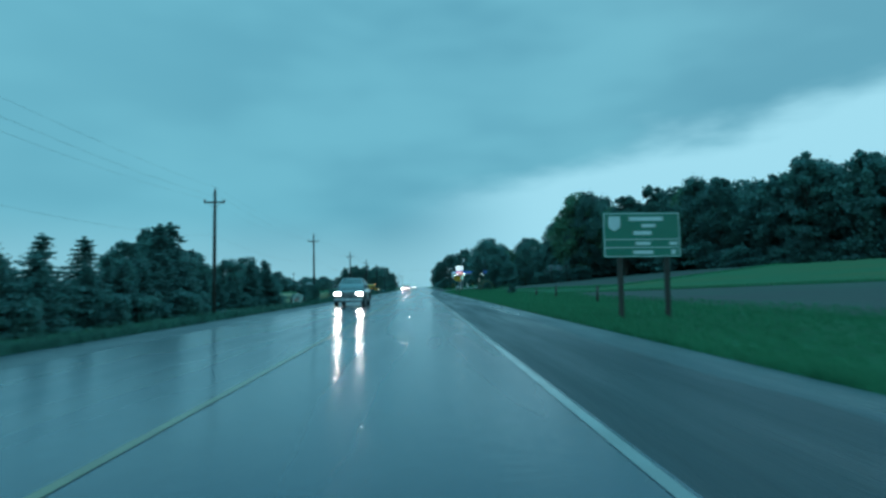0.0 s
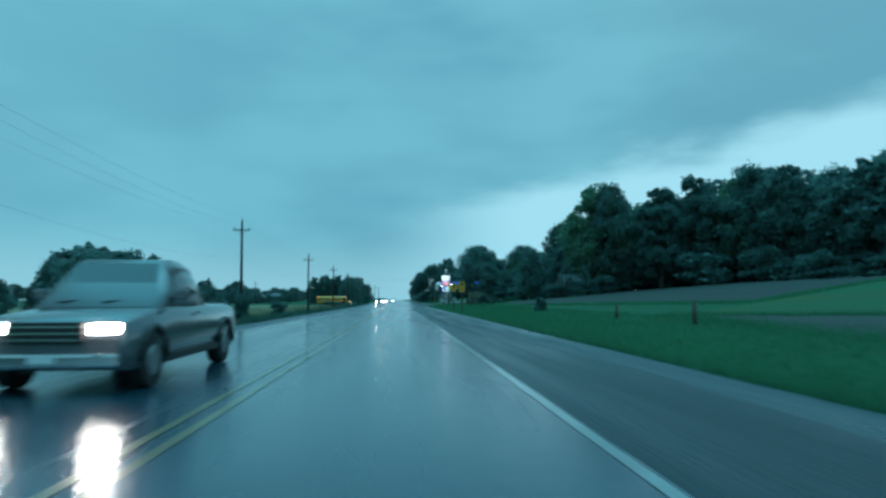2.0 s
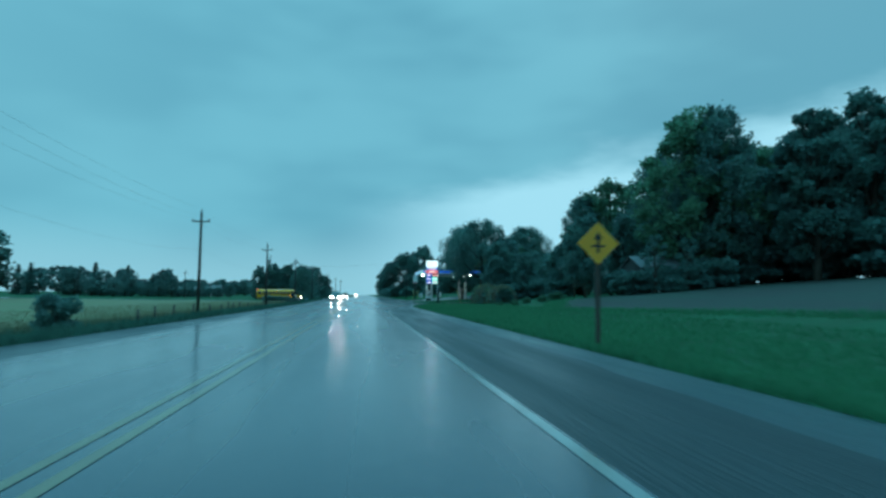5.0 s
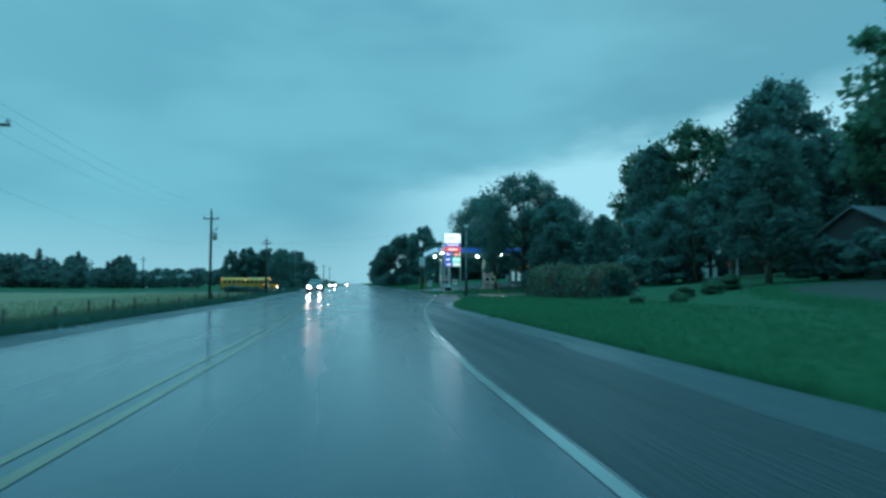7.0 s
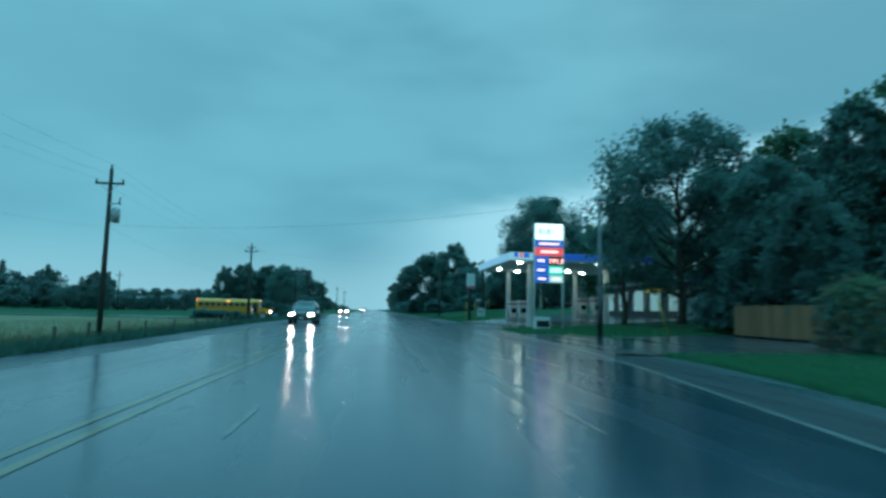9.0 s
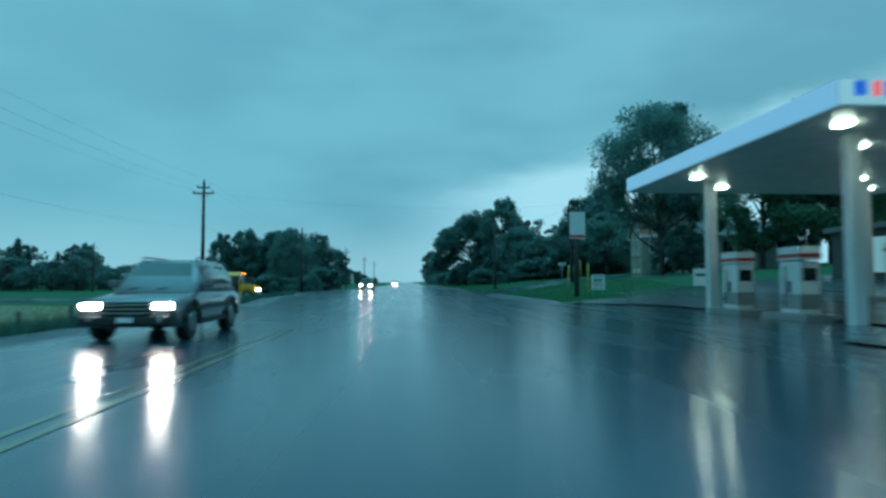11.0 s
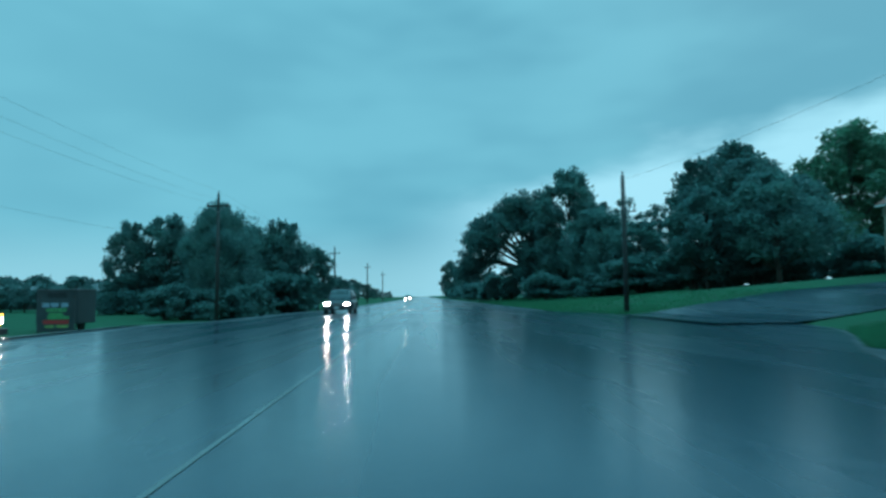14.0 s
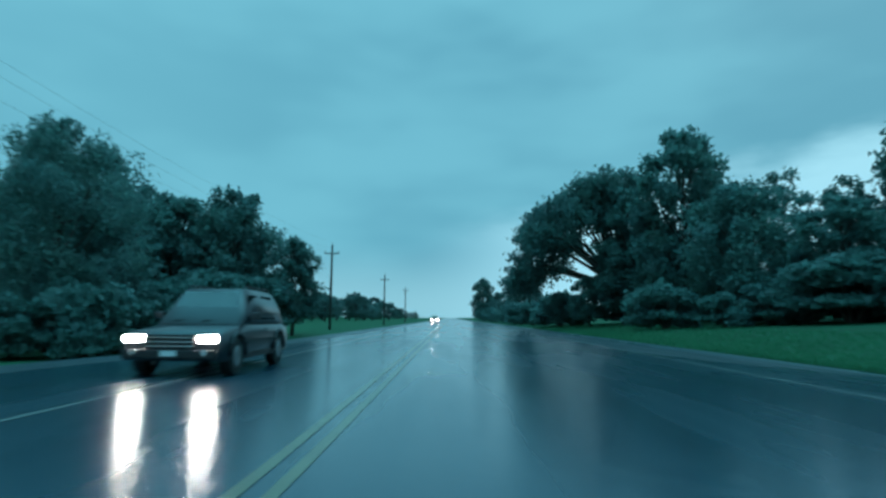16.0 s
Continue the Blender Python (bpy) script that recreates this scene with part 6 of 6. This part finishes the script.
door = part("front_door", box(6.75, 8.05, -0.05, 0.01, 0.5, 3.1, 0.01), BUS_BLACK, house, "dark front door under an arched light")
part("surround", box(6.5, 6.74, -0.1, 0.02, 0.5, 3.3, 0.01), TRIM_WHITE, door)
part("surround", box(8.06, 8.3, -0.1, 0.02, 0.5, 3.3, 0.01), TRIM_WHITE, door)
part("transom", box(6.4, 8.4, -0.12, 0.02, 3.31, 3.5, 0.01), TRIM_WHITE, door)
part("fanlight", prism(arch(7.4, 0.95, 3.52, 5.0), "y", -0.05, 0.02), TRIM_WHITE, door)
part("fanlight_pane", prism(arch(7.4, 0.78, 3.62, 4.82), "y", -0.065, -0.051), GLASS, door)
for dx in (-0.3, 0.3):
    part("fanlight_bar", prism([(7.37, 3.62), (7.43, 3.62), (7.43 + dx, 4.5), (7.37 + dx, 4.5)], "y", -0.08, -0.066), TRIM_WHITE, door)
part("step", box(6.2, 8.6, -1.3, -0.06, -0.3, 0.25, 0.02), CONCRETE, house)
part("step", box(6.4, 8.4, -0.8, -0.06, 0.251, 0.5, 0.02), CONCRETE, house)
part("chimney", box(8.6, 9.3, 6, 6.7, 9.0, 12.4, 0.02), BRICK_BUFF, house)

# the low white house behind the parked car
zh = ground_at(40, 242)
bungalow = thing("white_bungalow", (36.2, 241.0, zh), 0, "low white-sided house with a dark roof behind the parked car", "house")
part("wall", gable_walls(0, 10, 0, 5.6, 4.0, 1.6, "x"), SIDING, bungalow)
part("roof", gable_roof(0, 10, 0, 5.6, 4.0, 1.6, "x", 0.5), ROOF_GREY, bungalow)
for x0 in (1.3, 4.6, 7.6):
    window_south(bungalow, x0, x0 + 1.3, 0, 2.0, 3.4)

zh = ground_at(43, 169)
cottage = thing("white_house", (40.6, 169, zh), 0, "white-sided house half hidden among the trees", "house")
part("wall", gable_walls(0, 6.6, 0, 8, 4.2, 2.3, "y"), SIDING, cottage)
part("roof", gable_roof(0, 6.6, 0, 8, 4.2, 2.3, "y"), ROOF_GREY, cottage)
for x0 in (0.8, 4.4):
    window_south(cottage, x0, x0 + 1.2, 0, 0.7, 1.8)
window_south(cottage, 2.7, 3.8, 0, 3.6, 4.9)
part("porch_roof", box(-3.4, 6.9, -1.9, -0.03, 2.0, 2.2, 0.03), ROOF_GREY, cottage, "dark low porch roof")
for x in (-3.2, 0.2, 3.4, 6.6):
    part("porch_post", box(x - 0.07, x + 0.07, -1.8, -1.66, -0.2, 2.0, 0.01), TRIM_WHITE, cottage)
cooler = thing("drinks_cooler", (39.4, 167.6, ground_at(39.4, 167.6)), -20, "white drinks cooler with a lit red header on the porch", "cooler")
part("cabinet", box(-0.65, 0.65, -0.35, 0.35, 0.0, 1.35, 0.03), METAL_WHITE, cooler)
part("header", box(-0.65, 0.65, -0.38, 0.35, 1.37, 1.62, 0.02), glow("lit_red_header", (0.9, 0.06, 0.16), 0.28), cooler, "lit red header panel")
part("door", box(-0.55, 0.55, -0.38, -0.352, 0.15, 1.25, 0.01), GLASS, cooler)


def plain_shed(name, x, y, w, d, h, rise, wall, roof, label, rz=0):
    g = ground_at(x, y)
    s = thing(name, (x, y, g), rz, label, "shed")
    part("wall", gable_walls(0, w, 0, d, h, rise, "x"), wall, s)
    part("roof", gable_roof(0, w, 0, d, h, rise, "x", 0.25, 0.1), roof, s)
    part("door", box(w * 0.4, w * 0.4 + 0.9, -0.04, 0.01, 0, min(2.0, h * 0.9), 0.01), TRIM_WHITE, s)
    return s


plain_shed("barn", -63, 338, 6, 8, 3.2, 1.4, DARK_WALL, ROOF_GREY, "small dark barn beyond the grain field")
plain_shed("dark_shed", -70, 322, 9, 8, 3.0, 0.7, DARK_WALL, ROOF_GREY, "long dark shed beyond the crossing")
plain_shed("garden_shed", -22.6, 93.5, 1.9, 2.0, 1.3, 0.4, SIDING, ROOF_GREY, "small white garden shed among spruces")
plain_shed("pale_roof_shed", 31.6, 139.5, 4.6, 5.0, 2.9, 1.2, DARK_WALL, material("weathered_metal_roof", (0.2, 0.22, 0.24), 0.5, metal=0.3, vary=0.3, scale=1.2, fine_scale=10), "low shed with a pale metal roof under the trees")
plain_shed("garden_shed", -25.6, 96, 2.8, 2.2, 1.4, 0.4, SIDING, ROOF_GREY, "low white garden shed among spruces")

# ---- grass on the verges ----


def verge(name, x_of, y0, y1, n, seed, label, tall=0.14, mat=None):
    rng = np.random.default_rng(seed)
    ys = rng.uniform(y0, y1, n)
    verts, faces = [], []
    for y in ys:
        x = x_of(y, rng.random())
        zz = ground_at(x, y)
        a = rng.uniform(0, math.pi)
        h, w = tall * rng.uniform(0.5, 1.4), rng.uniform(0.02, 0.05)
        c, s = math.cos(a) * w, math.sin(a) * w
        k = len(verts)
        bend = rng.normal(0, 0.3, 2) * h
        verts += [(x - c, y - s, zz - 0.02), (x + c, y + s, zz - 0.02), (x + bend[0], y + bend[1], zz + h)]
        faces.append((k, k + 1, k + 2))
    me = bpy.data.meshes.new(name)
    me.from_pydata(verts, [], faces)
    me.materials.append(mat or BLADE)
    return tagged(new(name, me), label, "grass", kind="stuff")


verge("verge_grass_near", lambda y, u: shoulder_right(y) + 0.05 + 9.5 * u ** 1.7, -6, 160, 92000, 91, "wet green grass along the gravel shoulder")
verge("verge_grass_corner", lambda y, u: shoulder_right(y) + 0.05 + 9 * u * u, 208, 240, 16000, 92, "wet green grass on the corner lawn")
verge("verge_grass_beyond", lambda y, u: shoulder_right(y) + 0.05 + 10 * u * u, 255, 330, 26000, 93, "wet green grass past the crossing")
verge("verge_grass_far", lambda y, u: shoulder_left(y) - 0.05 - 9 * u * u, 10, 240, 44000, 94, "long wet grass on the bank below the road", 0.34, RANK_GRASS)
verge("verge_grass_island", lambda y, u: shoulder_right(y) + 0.05 + 8 * u, 174.5, 184, 7000, 95, "wet green grass island under the price sign", 0.15)
verge("wheat_stalks", lambda y, u: -16.0 - 14 * u * u, 98, 222, 36000, 97, "pale ripening grain stalks at the field's edge", 0.55, WHEAT)
rng_edge = random.Random(17)
verge("plot_edge_grass", lambda y, u: plot_edge(y) + 0.25 + rng_edge.gauss(0, 0.35), 0, 63, 6000, 98, "ragged grass along the edge of the tilled plot", 0.2)
verge("plot_rim_grass", lambda y, u: 14.3 + 2 * ease(y, 46, 61) + rng_edge.gauss(0, 0.4), 0, 62, 6000, 99, "ragged grass between the verge and the tilled plot", 0.2)
verge("field_rim_grass", lambda y, u: float(np.interp(y, (67, 96, 120, 134, 140), (24, 20, 15.8, 20.5, 24))) + rng_edge.gauss(-0.1, 0.5), 67, 139, 9000, 100, "ragged grass along the edge of the tilled field", 0.22)
verge("hay_rim_grass", lambda y, u: 24.8 + (y - 67) * 1.39 + rng_edge.gauss(0, 0.6), 66, 92, 5000, 101, "ragged hay along the edge of the tilled field", 0.25)
